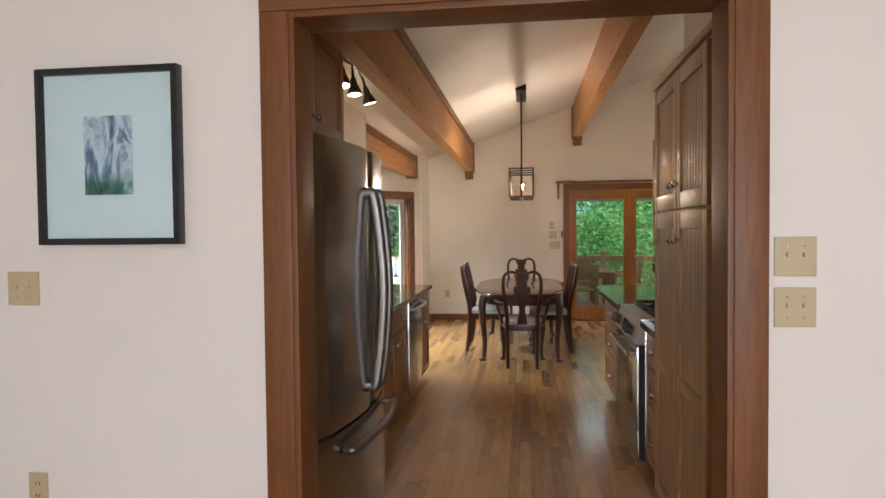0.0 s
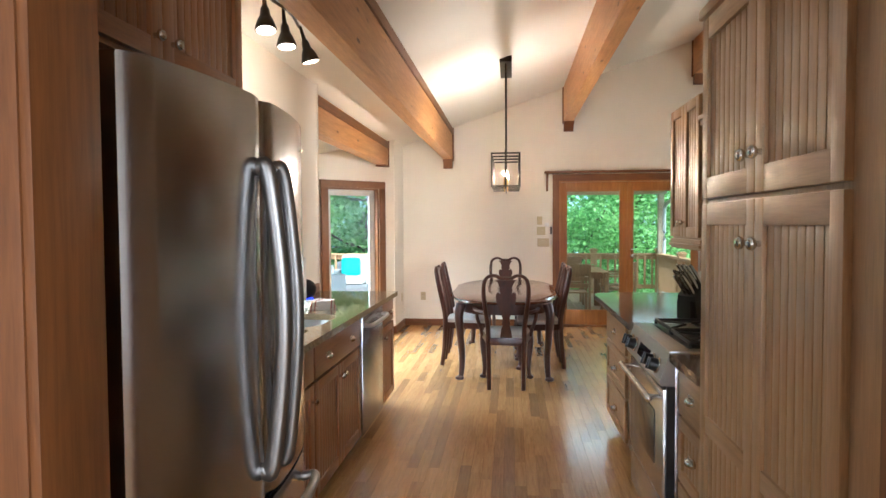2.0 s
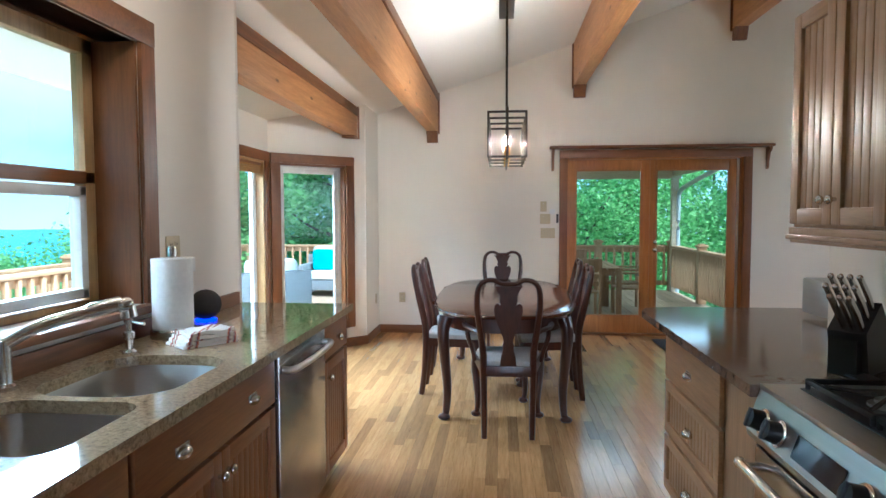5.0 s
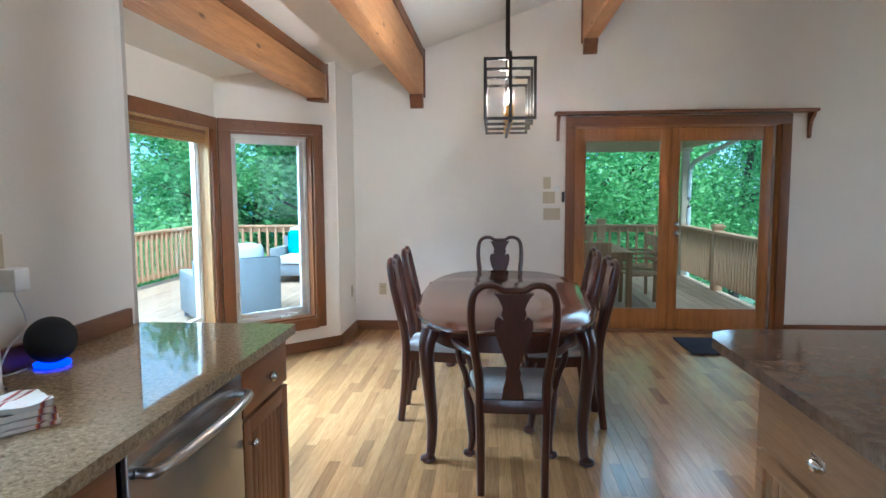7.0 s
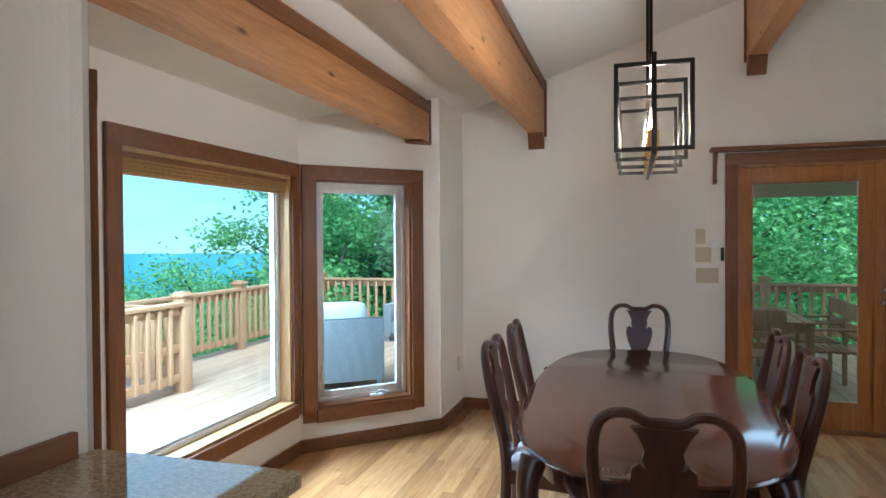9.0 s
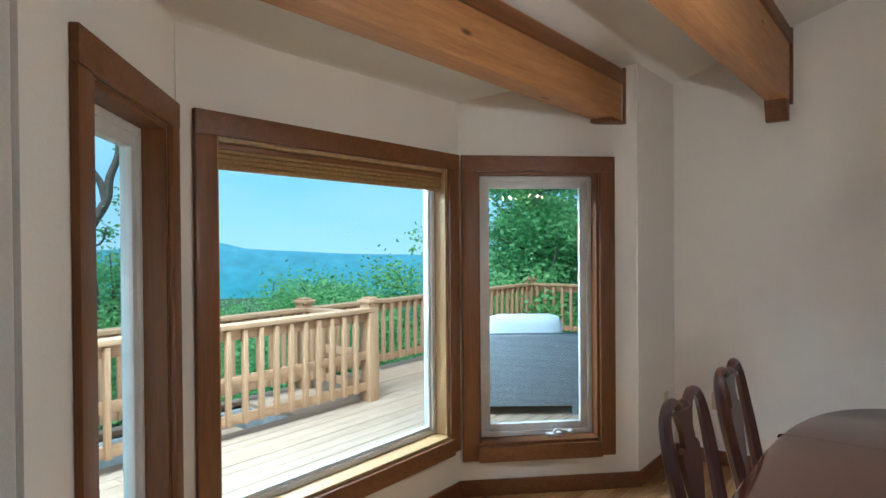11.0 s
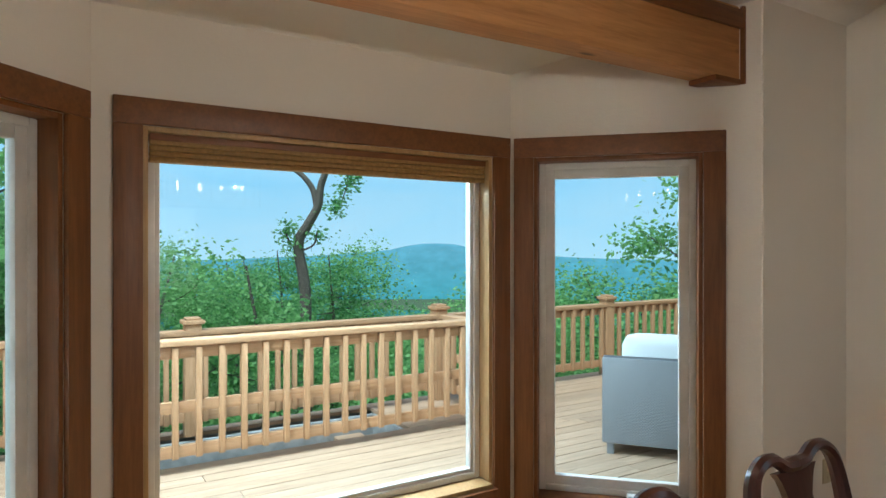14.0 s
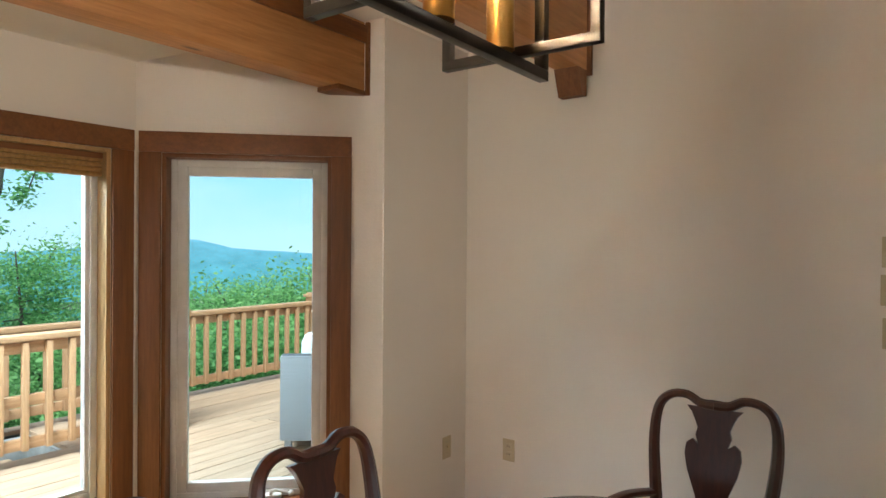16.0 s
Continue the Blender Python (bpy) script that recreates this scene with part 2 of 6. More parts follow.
def tube(bm, pts, radii, seg=8, flat=(1, 1), up=(0, 0, 1)):
    """A bar swept along the points; flat scales its section along and across up."""
    rings = []
    n = len(pts)
    for i, p in enumerate(pts):
        d = (pts[min(i + 1, n - 1)] - pts[max(i - 1, 0)]).normalized()
        side = d.cross(Vector(up))
        if side.length < 1e-4:
            side = d.cross(Vector((0, 1, 0)))
        side.normalize()
        top = side.cross(d).normalized()
        r = radii[i] if isinstance(radii, (list, tuple)) else radii
        rings.append([bm.verts.new(p + side * (r * flat[1] * math.cos(2 * math.pi * k / seg)) + top * (r * flat[0] * math.sin(2 * math.pi * k / seg))) for k in range(seg)])
    for a, b in zip(rings, rings[1:]):
        for k in range(seg):
            bm.faces.new((a[k], a[(k + 1) % seg], b[(k + 1) % seg], b[k]))
    bm.faces.new(rings[0][::-1])
    bm.faces.new(rings[-1])


def prism(bm, outline, z0, z1, m=None):
    """An upright slab with the given outline of (x, y) pairs."""
    lo = [bm.verts.new((x, y, z0)) for x, y in outline]
    hi = [bm.verts.new((x, y, z1)) for x, y in outline]
    n = len(lo)
    bm.faces.new(lo[::-1])
    bm.faces.new(hi)
    for i in range(n):
        bm.faces.new((lo[i], lo[(i + 1) % n], hi[(i + 1) % n], hi[i]))
    if m is not None:
        bmesh.ops.transform(bm, matrix=m, verts=lo + hi)


def part(name, bm, material, parent=None, label="", smooth=False, loc=None):
    bmesh.ops.recalc_face_normals(bm, faces=bm.faces[:])
    me = bpy.data.meshes.new(name)
    bm.to_mesh(me)
    bm.free()
    if smooth:
        me.shade_smooth()
        me.set_sharp_from_angle(angle=radians(38))
    me.materials.append(material)
    ob = new(name, me)
    if parent is not None:
        ob.parent = parent
        base = parent.matrix_basis if parent.parent is None else parent.parent.matrix_basis
        ob.matrix_parent_inverse = base.inverted() if parent.parent is None else Matrix()
    if label:
        ob["label"] = label
    return ob


def thing(name, at, label, category, group="", kind=""):
    ob = new(name)
    ob.empty_display_size = 0.05
    ob.location = at
    return tagged(ob, label, category, group, kind)


def quick(name, material, parent, boxes, bevel=0.004, label="", m=None):
    """One part of several bevelled boxes."""
    bm = bmesh.new()
    for b in boxes:
        box(bm, *b, bevel=bevel, m=m)
    return part(name, bm, material, parent, label, smooth=bevel > 0)


def structure(name, bm, material, label, category="wall", smooth=False):
    return tagged(part(name, bm, material, None, "", smooth), label, category, kind="structure")

# ---- structure ----
def ceil_z(x):
    return 2.565 + 0.335 * (x + 1.545)


def run(p0, p1):
    """The frame of a wall whose room face runs from p0 to p1: x along it, y into the wall."""
    d = Vector((p1[0] - p0[0], p1[1] - p0[1], 0))
    return Matrix.Translation((p0[0], p0[1], 0)) @ Matrix.Rotation(math.atan2(d.y, d.x), 4, "Z"), d.length


def wall(name, p0, p1, label, z1=2.6, openings=(), thick=0.15, material=None, z1_end=None):
    """A wall with real openings (a, b, z0, z1) along it; its top may slope."""
    m, length = run(p0, p1)
    xs = sorted({0.0, length, *(v for o in openings for v in o[:2])})
    bm = bmesh.new()
    end = z1 if z1_end is None else z1_end
    for a, b in zip(xs, xs[1:]):
        gaps = sorted((o[2], o[3]) for o in openings if o[0] <= a + 1e-6 and o[1] >= b - 1e-6)
        lo = 0.0
        for g0, g1 in gaps + [(None, None)]:
            if g0 is None:
                ta, tb = (z1 + (end - z1) * s / length for s in (a, b))
                prof = [(a, lo), (b, lo), (b, tb), (a, ta)]
            else:
                prof = [(a, lo), (b, lo), (b, g0), (a, g0)]
                lo = g1
            if prof[2][1] - prof[1][1] < 1e-4 and prof[3][1] - prof[0][1] < 1e-4:
                continue
            f = [bm.verts.new(m @ Vector((x, 0, z))) for x, z in prof]
            k = [bm.verts.new(m @ Vector((x, thick, z))) for x, z in prof]
            bm.faces.new(f)
            bm.faces.new(k[::-1])
            for i in range(4):
                bm.faces.new((f[i], k[i], k[(i + 1) % 4], f[(i + 1) % 4]))
    return structure(name, bm, material or M_WALL, label)


# the floor slab under the planks
bm = bmesh.new()
box(bm, -3.2, 4.7, -3.0, 2.44, -0.15, -0.02)
box(bm, -1.7, 4.7, 2.44, 10.48, -0.15, -0.02)
prism(bm, [(-1.7, 6.2), (-1.7, 9.72), (-2.48, 8.95), (-2.48, 7.05)], -0.151, -0.021)
FLOOR = structure("floor", bm, plain("subfloor", (0.12, 0.08, 0.05), 0.8), "warm oak strip floor, satin varnish", "floor")

# sloping ceiling over kitchen, dining place and bay
bm = bmesh.new()
for x0, x1, y0, y1 in ((-2.75, 4.75, 2.3, 10.9),):
    v = [bm.verts.new(p) for p in ((x0, y0, ceil_z(x0)), (x1, y0, ceil_z(x1)), (x1, y1, ceil_z(x1)), (x0, y1, ceil_z(x0)))]
    u = [bm.verts.new(w.co + Vector((0, 0, 0.2))) for w in v]
    bm.faces.new(v)
    bm.faces.new(u[::-1])
    for i in range(4):
        bm.faces.new((v[i], u[i], u[(i + 1) % 4], v[(i + 1) % 4]))
structure("ceiling", bm, M_CEIL, "white sloping plaster ceiling", "ceiling")
bm = bmesh.new()
box(bm, -3.35, 4.7, -3.15, 2.30, 2.75, 2.9)
structure("ceiling_front_room", bm, M_CEIL, "white flat plaster ceiling", "ceiling")

SLOPE_TOP = 0.06
wall("wall_far", (-1.60, 10.33), (4.6, 10.33), "cream textured wall round the french doors", ceil_z(-1.6) + SLOPE_TOP, [(2.25, 4.20, 0.0, 2.045)], 0.15, None, ceil_z(4.6) + SLOPE_TOP)
wall("wall_jog", (-1.545, 9.64), (-1.545, 10.33), "short cream wall beside the bay window", 2.6)
wall("wall_bay_right", (-2.345, 8.86), (-1.548, 9.645), "angled cream bay wall with a casement", 2.6, [(0.13, 0.875, 0.30, 1.905)])
wall("wall_bay_middle", (-2.33, 7.13), (-2.33, 8.89), "cream bay wall round the picture window", 2.6, [(0.155, 1.635, 0.375, 1.905)])
wall("wall_bay_left", (-1.548, 6.36), (-2.345, 7.14), "angled cream bay wall with a casement", 2.6, [(0.31, 0.985, 0.30, 1.905)])
wall("wall_kitchen_left", (-1.56, 2.44), (-1.56, 6.31), "cream textured kitchen wall round the sink window", 2.62, [(1.55, 2.96, 1.035, 2.09)])
wall("wall_kitchen_right", (1.28, 5.75), (1.28, 2.44), "cream kitchen wall behind the range", ceil_z(1.28) + 0.05)
bm = bmesh.new()
prism(bm, [(-1.56, 6.31), (-1.71, 6.31), (-1.71, 6.50), (-1.556, 6.348)], 0, 2.6)
structure("wall_bay_post", bm, M_WALL, "cream wall end beside the bay window")
# this opening is out of view, added to hold the east lamp
wall("wall_east", (4.6, 10.33), (4.6, 2.44), "plain cream wall with an added unseen window opening", ceil_z(4.6) + SLOPE_TOP, [(1.6, 3.8, 0.9, 2.1)])
# the wall with the cased opening: room face towards the front room
wall("wall_opening", (-3.2, 2.30), (4.6, 2.30), "white wall with a wide wood-cased opening", 2.75, [(2.44, 3.80, 0.0, 2.14)], 0.14, M_WALL_FRONT)
bm = bmesh.new()
prism(bm, [(-1.7, 2.56), (4.6, 2.56), (4.6, ceil_z(4.6)), (-1.7, ceil_z(-1.7))], 0, 0.1, Matrix.Translation((0, 2.45, 0)) @ Matrix.Rotation(radians(90), 4, "X"))
structure("wall_gable", bm, M_WALL, "cream wall above the cased opening")
wall("wall_front_left", (-3.2, -3.0), (-3.2, 2.30), "plain white wall", 2.75, [], 0.15, M_WALL_FRONT)
wall("wall_front_right", (4.6, 2.30), (4.6, -3.0), "plain white wall", 2.75, (), 0.15, M_WALL_FRONT)
wall("wall_front_back", (4.6, -3.0), (-3.2, -3.0), "white wall with a wide window", 2.75, [(2.6, 5.2, 0.7, 2.3)], 0.15, M_WALL_FRONT)


def casing(name, m, a, b, z0, z1, width=0.092, proud=0.022, bottom=True, parent=None):
    """Mitred-looking boards round an opening, on the room face of a wall."""
    spans = [("casing_side", M_TRIM["z"], (a - width, a, -proud, -0.001, z0 - (width if bottom else 0), z1)),
             ("casing_side", M_TRIM["z"], (b, b + width, -proud, -0.001, z0 - (width if bottom else 0), z1)),
             ("casing_head", M_TRIM["x"], (a - width, b + width, -proud - 0.002, -0.001, z1, z1 + width))]
    if bottom:
        spans.append(("casing_sill", M_TRIM["x"], (a - 0.001, b + 0.001, -proud - 0.03, -0.001, z0 - width, z0)))
    for n, mat, s in spans:
        bm = bmesh.new()
        box(bm, *s, bevel=0.004)
        bmesh.ops.transform(bm, matrix=m, verts=bm.verts[:])
        part(n, bm, mat, parent, smooth=True)


def window(name, p0, p1, a, b, z0, z1, label, crank=False, sash=0.05, liner=None, bottom=True):
    m, _ = run(p0, p1)
    w = tagged(new(name), label, "window", kind="structure")
    casing("casing", m, a, b, z0, z1, parent=w, bottom=bottom)
    liner = liner or M_TRIM["z"]
    t = 0.018
    bm = bmesh.new()
    for s in ((a, a + t, -0.001, 0.145, z0, z1), (b - t, b, -0.001, 0.145, z0, z1), (a + t, b - t, -0.001, 0.145, z1 - t, z1), (a + t, b - t, -0.03, 0.145, z0, z0 + t)):
        box(bm, *s, bevel=0.002)
    bmesh.ops.transform(bm, matrix=m, verts=bm.verts[:])
    part("jamb_liner", bm, liner, w, smooth=True)
    a, b, z0, z1 = a + t, b - t, z0 + t, z1 - t
    for n, y0, y1, s0 in (("window_frame", 0.075, 0.135, 0.03), ("sash", 0.085, 0.125, sash)):
        bm = bmesh.new()
        i = 0.0 if n == "window_frame" else 0.028
        for s in ((a + i, a + i + s0, y0, y1, z0 + i, z1 - i), (b - i - s0, b - i, y0, y1, z0 + i, z1 - i), (a + i + s0, b - i - s0, y0, y1, z1 - i - s0, z1 - i), (a + i + s0, b - i - s0, y0, y1, z0 + i, z0 + i + s0)):
            box(bm, *s, bevel=0.006)
        bmesh.ops.transform(bm, matrix=m, verts=bm.verts[:])
        part(n, bm, M_VINYL, w, smooth=True)
    g = 0.028 + sash - 0.004
    bm = bmesh.new()
    box(bm, a + g, b - g, 0.103, 0.107, z0 + g, z1 - g)
    bmesh.ops.transform(bm, matrix=m, verts=bm.verts[:])
    pane = part("pane", bm, M_GLASS, w)
    pane.visible_shadow = False
    if crank:
        bm = bmesh.new()
        c = (a + b) / 2 + 0.1
        box(bm, c - 0.05, c + 0.05, 0.03, 0.075, z0, z0 + 0.02, 0.006)
        tube(bm, smooth_path([(c, 0.045, z0 + 0.02), (c + 0.02, 0.03, z0 + 0.045), (c + 0.09, 0.025, z0 + 0.03)], 4), 0.008)
        ball(bm, (c + 0.095, 0.025, z0 + 0.03), 0.014)
        bmesh.ops.transform(bm, matrix=m, verts=bm.verts[:])
        part("crank_handle", bm, M_VINYL, w, smooth=True)
        bm = bmesh.new()
        box(bm, a + 0.045, a + 0.06, 0.06, 0.075, z0 + 0.16, z0 + 0.26, 0.005)
        bmesh.ops.transform(bm, matrix=m, verts=bm.verts[:])
        part("lock_lever", bm, M_VINYL, w, smooth=True)
    return w


M_LINER = wood("pine_liner", (0.34, 0.20, 0.075), (0.50, 0.32, 0.14), "z", 0.45)
window("window_1", (-2.345, 8.86), (-1.548, 9.645), 0.13, 0.875, 0.30, 1.905, "casement window in dark cedar casing, closed", True, 0.045)
window("window_2", (-2.33, 7.13), (-2.33, 8.89), 0.155, 1.635, 0.375, 1.905, "large picture window in dark cedar casing", False, 0.02, M_LINER)
window("window_3", (-1.548, 6.36), (-2.345, 7.14), 0.31, 0.985, 0.30, 1.905, "casement window in dark cedar casing, closed", True, 0.045)

# bamboo shade, drawn up at the head of the picture window
sh = thing("window_shade", (-2.37, 8.03, 1.78), "woven bamboo roman shade drawn up at the window head", "window shade")
quick("headrail", M_TRIM["y"], sh, [(-2.40, -2.345, 7.31, 8.74, 1.86, 1.885)], 0.003)
for i in range(4):
    z = 1.785 + 0.02 * i
    quick("fold", M_SHADE, sh, [(-2.395 + 0.006 * i, -2.352 + 0.004 * (i % 2), 7.31, 8.74, z, z + 0.019)], 0.006)

# cased opening between the front room and the kitchen
d1 = tagged(new("door_1"), "wide opening cased in stained cedar", "doorway", kind="structure")
m, _ = run((-3.2, 2.30), (4.6, 2.30))
casing("casing", m, 2.44, 3.80, 0.0, 2.14, 0.098, 0.02, False, d1)
quick("jamb", M_TRIM["z"], d1, [(-0.765, -0.742, 2.285, 2.455, 0, 2.14)], 0.003)
quick("jamb", M_TRIM["z"], d1, [(0.582, 0.605, 2.285, 2.455, 0, 2.14)], 0.003)
quick("head_jamb", M_TRIM["x"], d1, [(-0.742, 0.582, 2.285, 2.455, 2.118, 2.14)], 0.003)

# ceiling beams with a dark strip along the ceiling and a bearing block at the far wall
def beam(label, x0, x1, y0, y1, z0, top, block, group="ceiling beams"):
    b = thing("ceiling_beam", ((x0 + x1) / 2, (y0 + y1) / 2, z0), label, "beam", group)
    quick("beam", M_BEAM, b, [(x0, x1, y0, y1 - 0.03, z0, top)], 0.008)
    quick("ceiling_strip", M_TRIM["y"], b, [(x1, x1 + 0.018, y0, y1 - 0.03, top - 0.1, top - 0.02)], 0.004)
    quick("end_board", M_TRIM["z"], b, [(x0 - 0.015, x1 + 0.018, y1 - 0.03, y1 - 0.002, z0 - 0.02, top)], 0.004)
    if block:
        bm = bmesh.new()
        prism(bm, [(0.0, block), (0.10, block), (0.10, 0.0), (0.05, 0.0)], x0, x1, Matrix(((0, 0, 1, 0), (1, 0, 0, y1 - 0.133), (0, 1, 0, z0 - block), (0, 0, 0, 1))))
        part("bearing_block", bm, M_TRIM["z"], b)
    return b


beam("knotty fir beam over the bay window opening", -1.745, -1.615, 6.315, 9.61, 2.215, 2.535, 0)
beam("knotty fir beam carried along the sloping ceiling", -0.955, -0.83, 2.46, 10.33, 2.35, 2.80, 0.125)
beam("knotty fir beam carried along the sloping ceiling", 0.71, 0.84, 2.46, 10.33, 2.84, 3.35, 0.13)
beam("knotty fir beam carried along the sloping ceiling", 2.43, 2.57, 2.46, 10.33, 3.43, 3.94, 0.13)

# thin cleats under the ends of the bay beam
for y0, y1 in ((6.32, 6.50), (9.40, 9.577)):
    tagged(quick("beam_cleat", M_TRIM["y"], None, [(-1.74, -1.605, y0, y1, 2.192, 2.2145)], 0.003), "thin stained cleat under the beam end", "cleat", "beam cleats")

# french doors
fd = tagged(new("door_2"), "pair of glazed fir french doors, closed", "door", kind="structure")
m, _ = run((0.0, 10.33), (4.6, 10.33))
casing("casing", m, 0.655, 2.595, 0.0, 2.035, 0.092, 0.022, False, fd)
quick("jamb", M_DOORW, fd, [(0.652, 0.677, 10.33, 10.475, 0, 2.04)], 0.003)
quick("jamb", M_DOORW, fd, [(2.573, 2.598, 10.33, 10.475, 0, 2.04)], 0.003)
quick("jamb", M_WHITE, fd, [(2.545, 2.572, 10.385, 10.40, 0, 2.02)], 0.003, "pale weatherstrip")
quick("head_jamb", M_DOORW, fd, [(0.677, 2.573, 10.33, 10.475, 2.02, 2.04)], 0.003)
quick("threshold", M_TRIM["x"], fd, [(0.677, 2.573, 10.31, 10.5, 0.0, 0.022)], 0.006)
for x0, x1, g0, g1 in ((0.68, 1.605, 0.755, 1.492), (1.612, 2.54, 1.66, 2.452)):
    leaf = quick("door_leaf", M_DOORW, fd, [(x0, g0, 10.375, 10.42, 0.024, 2.018), (g1, x1, 10.375, 10.42, 0.024, 2.018)], 0.004)
    quick("rail", M_DOORW, leaf, [(g0, g1, 10.376, 10.419, 0.024, 0.222), (g0, g1, 10.376, 10.419, 1.90, 2.018)], 0.004)
    quick("glazing_bead", M_DOORW, leaf, [(g0, g0 + 0.012, 10.368, 10.39, 0.222, 1.9), (g1 - 0.012, g1, 10.368, 10.39, 0.222, 1.9), (g0, g1, 10.368, 10.39, 0.222, 0.234), (g0, g1, 10.368, 10.39, 1.888, 1.9)], 0.003)
    p = quick("pane", M_GLASS, leaf, [(g0, g1, 10.396, 10.40, 0.224, 1.898)], 0)
    p.visible_shadow = False
quick("meeting_strip", M_DOORW, fd, [(1.585, 1.632, 10.357, 10.376, 0.024, 2.018)], 0.005)
for z, r in ((0.985, 0.028), (1.075, 0.024)):
    bm = bmesh.new()
    cyl(bm, (1.645, 10.376, z), (1.645, 10.345, z), r * 0.7)
    ball(bm, (1.645, 10.335, z), r, 1, 0.75, 1)
    part("door_knob" if r > 0.025 else "deadbolt", bm, M_NICKEL, fd, smooth=True)

# plate shelf over the french doors
ps = thing("plate_shelf", (1.66, 10.3, 2.13), "narrow stained wooden shelf over the french doors", "shelf")
quick("shelf_board", M_TRIM["x"], ps, [(0.45, 2.88, 10.20, 10.328, 2.135, 2.165)], 0.005)
for x in (0.487, 2.843):
    bm = bmesh.new()
    prism(bm, [(0, 0), (0, 0.24), (-0.11, 0.24), (-0.11, 0.215), (-0.06, 0.17), (-0.032, 0.1), (-0.026, 0.02)], x - 0.014, x + 0.014, Matrix(((0, 0, 1, 0), (1, 0, 0, 10.328), (0, 1, 0, 1.893), (0, 0, 0, 1))))
    part("bracket", bm, M_TRIM["z"], ps)

# baseboards
for i, (p0, p1, a, b) in enumerate((((-1.545, 10.33), (0.56, 10.33), 0, None), ((2.69, 10.33), (4.6, 10.33), 0, None), ((-1.545, 9.64), (-1.545, 10.33), 0, None), ((-2.345, 8.86), (-1.548, 9.645), 0, None), ((-2.33, 7.13), (-2.33, 8.89), 0, None), ((-1.548, 6.36), (-2.345, 7.14), 0, None))):
    m, length = run(p0, p1)
    bm = bmesh.new()
    box(bm, 0, length, -0.016, -0.001, 0.0, 0.095, 0.004)
    bmesh.ops.transform(bm, matrix=m, verts=bm.verts[:])
    structure("baseboard", bm, M_TRIM["x" if i < 2 else "y"], "dark stained wooden baseboard", "baseboard", True)

# ---- kitchen ----
def axes_x(face, sign):
    """A cabinet frame: u runs along world y, v is depth out of the face towards the room, w is up."""
    return Matrix(((0, sign, 0, face), (1, 0, 0, 0), (0, 0, 1, 0), (0, 0, 0, 1)))


def knob(parent, m, u, w, r=0.016):
    bm = bmesh.new()
    cyl(bm, (u, 0.018, w), (u, 0.034, w), r * 0.45)
    ball(bm, (u, 0.042, w), r, 1, 0.72, 1)
    bmesh.ops.transform(bm, matrix=m, verts=bm.verts[:])
    return part("knob", bm, M_NICKEL, parent, "round satin nickel knob", True)


def cup_pull(parent, m, u, w):
    bm = bmesh.new()
    g = bmesh.ops.create_uvsphere(bm, u_segments=16, v_segments=10, radius=0.034)
    bmesh.ops.scale(bm, vec=(1, 0.72, 0.55), verts=g["verts"])
    bmesh.ops.translate(bm, vec=(u, 0.02, w), verts=g["verts"])
    box(bm, u - 0.036, u + 0.036, 0.017, 0.022, w - 0.004, w + 0.022, 0.002)
    bmesh.ops.transform(bm, matrix=m, verts=bm.verts[:])
    return part("cup_pull", bm, M_NICKEL, parent, "satin nickel cup pull", True)


def bead_door(parent, m, u0, u1, w0, w1, mats, rails=(), stile=0.055, top=None):
    """A frame and panel door; its panel is of narrow beaded strips."""
    g = 0.0025
    u0, u1, w0, w1 = u0 + g, u1 - g, w0 + g, w1 - g
    top = top or stile
    bm = bmesh.new()
    box(bm, u0 + 0.001, u1 - 0.001, -0.001, 0.004, w0 + 0.001, w1 - 0.001)
    bmesh.ops.transform(bm, matrix=m, verts=bm.verts[:])
    door = part("door", bm, mats["z"], parent)
    pieces = [("stile", "z", (u0, u0 + stile, 0.0, 0.02, w0, w1)), ("stile", "z", (u1 - stile, u1, 0.0, 0.02, w0, w1)),
              ("rail", "y", (u0 + stile, u1 - stile, 0.0, 0.0195, w0, w0 + top)), ("rail", "y", (u0 + stile, u1 - stile, 0.0, 0.0195, w1 - top, w1))]
    pieces += [("rail", "y", (u0 + stile, u1 - stile, 0.0, 0.0195, r - stile / 2, r + stile / 2)) for r in rails]
    for n, grain, b in pieces:
        bm = bmesh.new()
        box(bm, *b, bevel=0.003)
        bmesh.ops.transform(bm, matrix=m, verts=bm.verts[:])
        part(n, bm, mats[grain], door, smooth=True)
    n = max(3, round((u1 - u0 - 2 * stile) / 0.042))
    step = (u1 - u0 - 2 * stile) / n
    for k in range(n):
        bm = bmesh.new()
        a = u0 + stile + k * step
        box(bm, a + 0.002, a + step - 0.002, 0.0, 0.009, w0 + top - 0.002, w1 - top + 0.002, 0.0025)
        bmesh.ops.transform(bm, matrix=m, verts=bm.verts[:])
        part("panel_strip", bm, mats["z"], door, smooth=True)
    return door


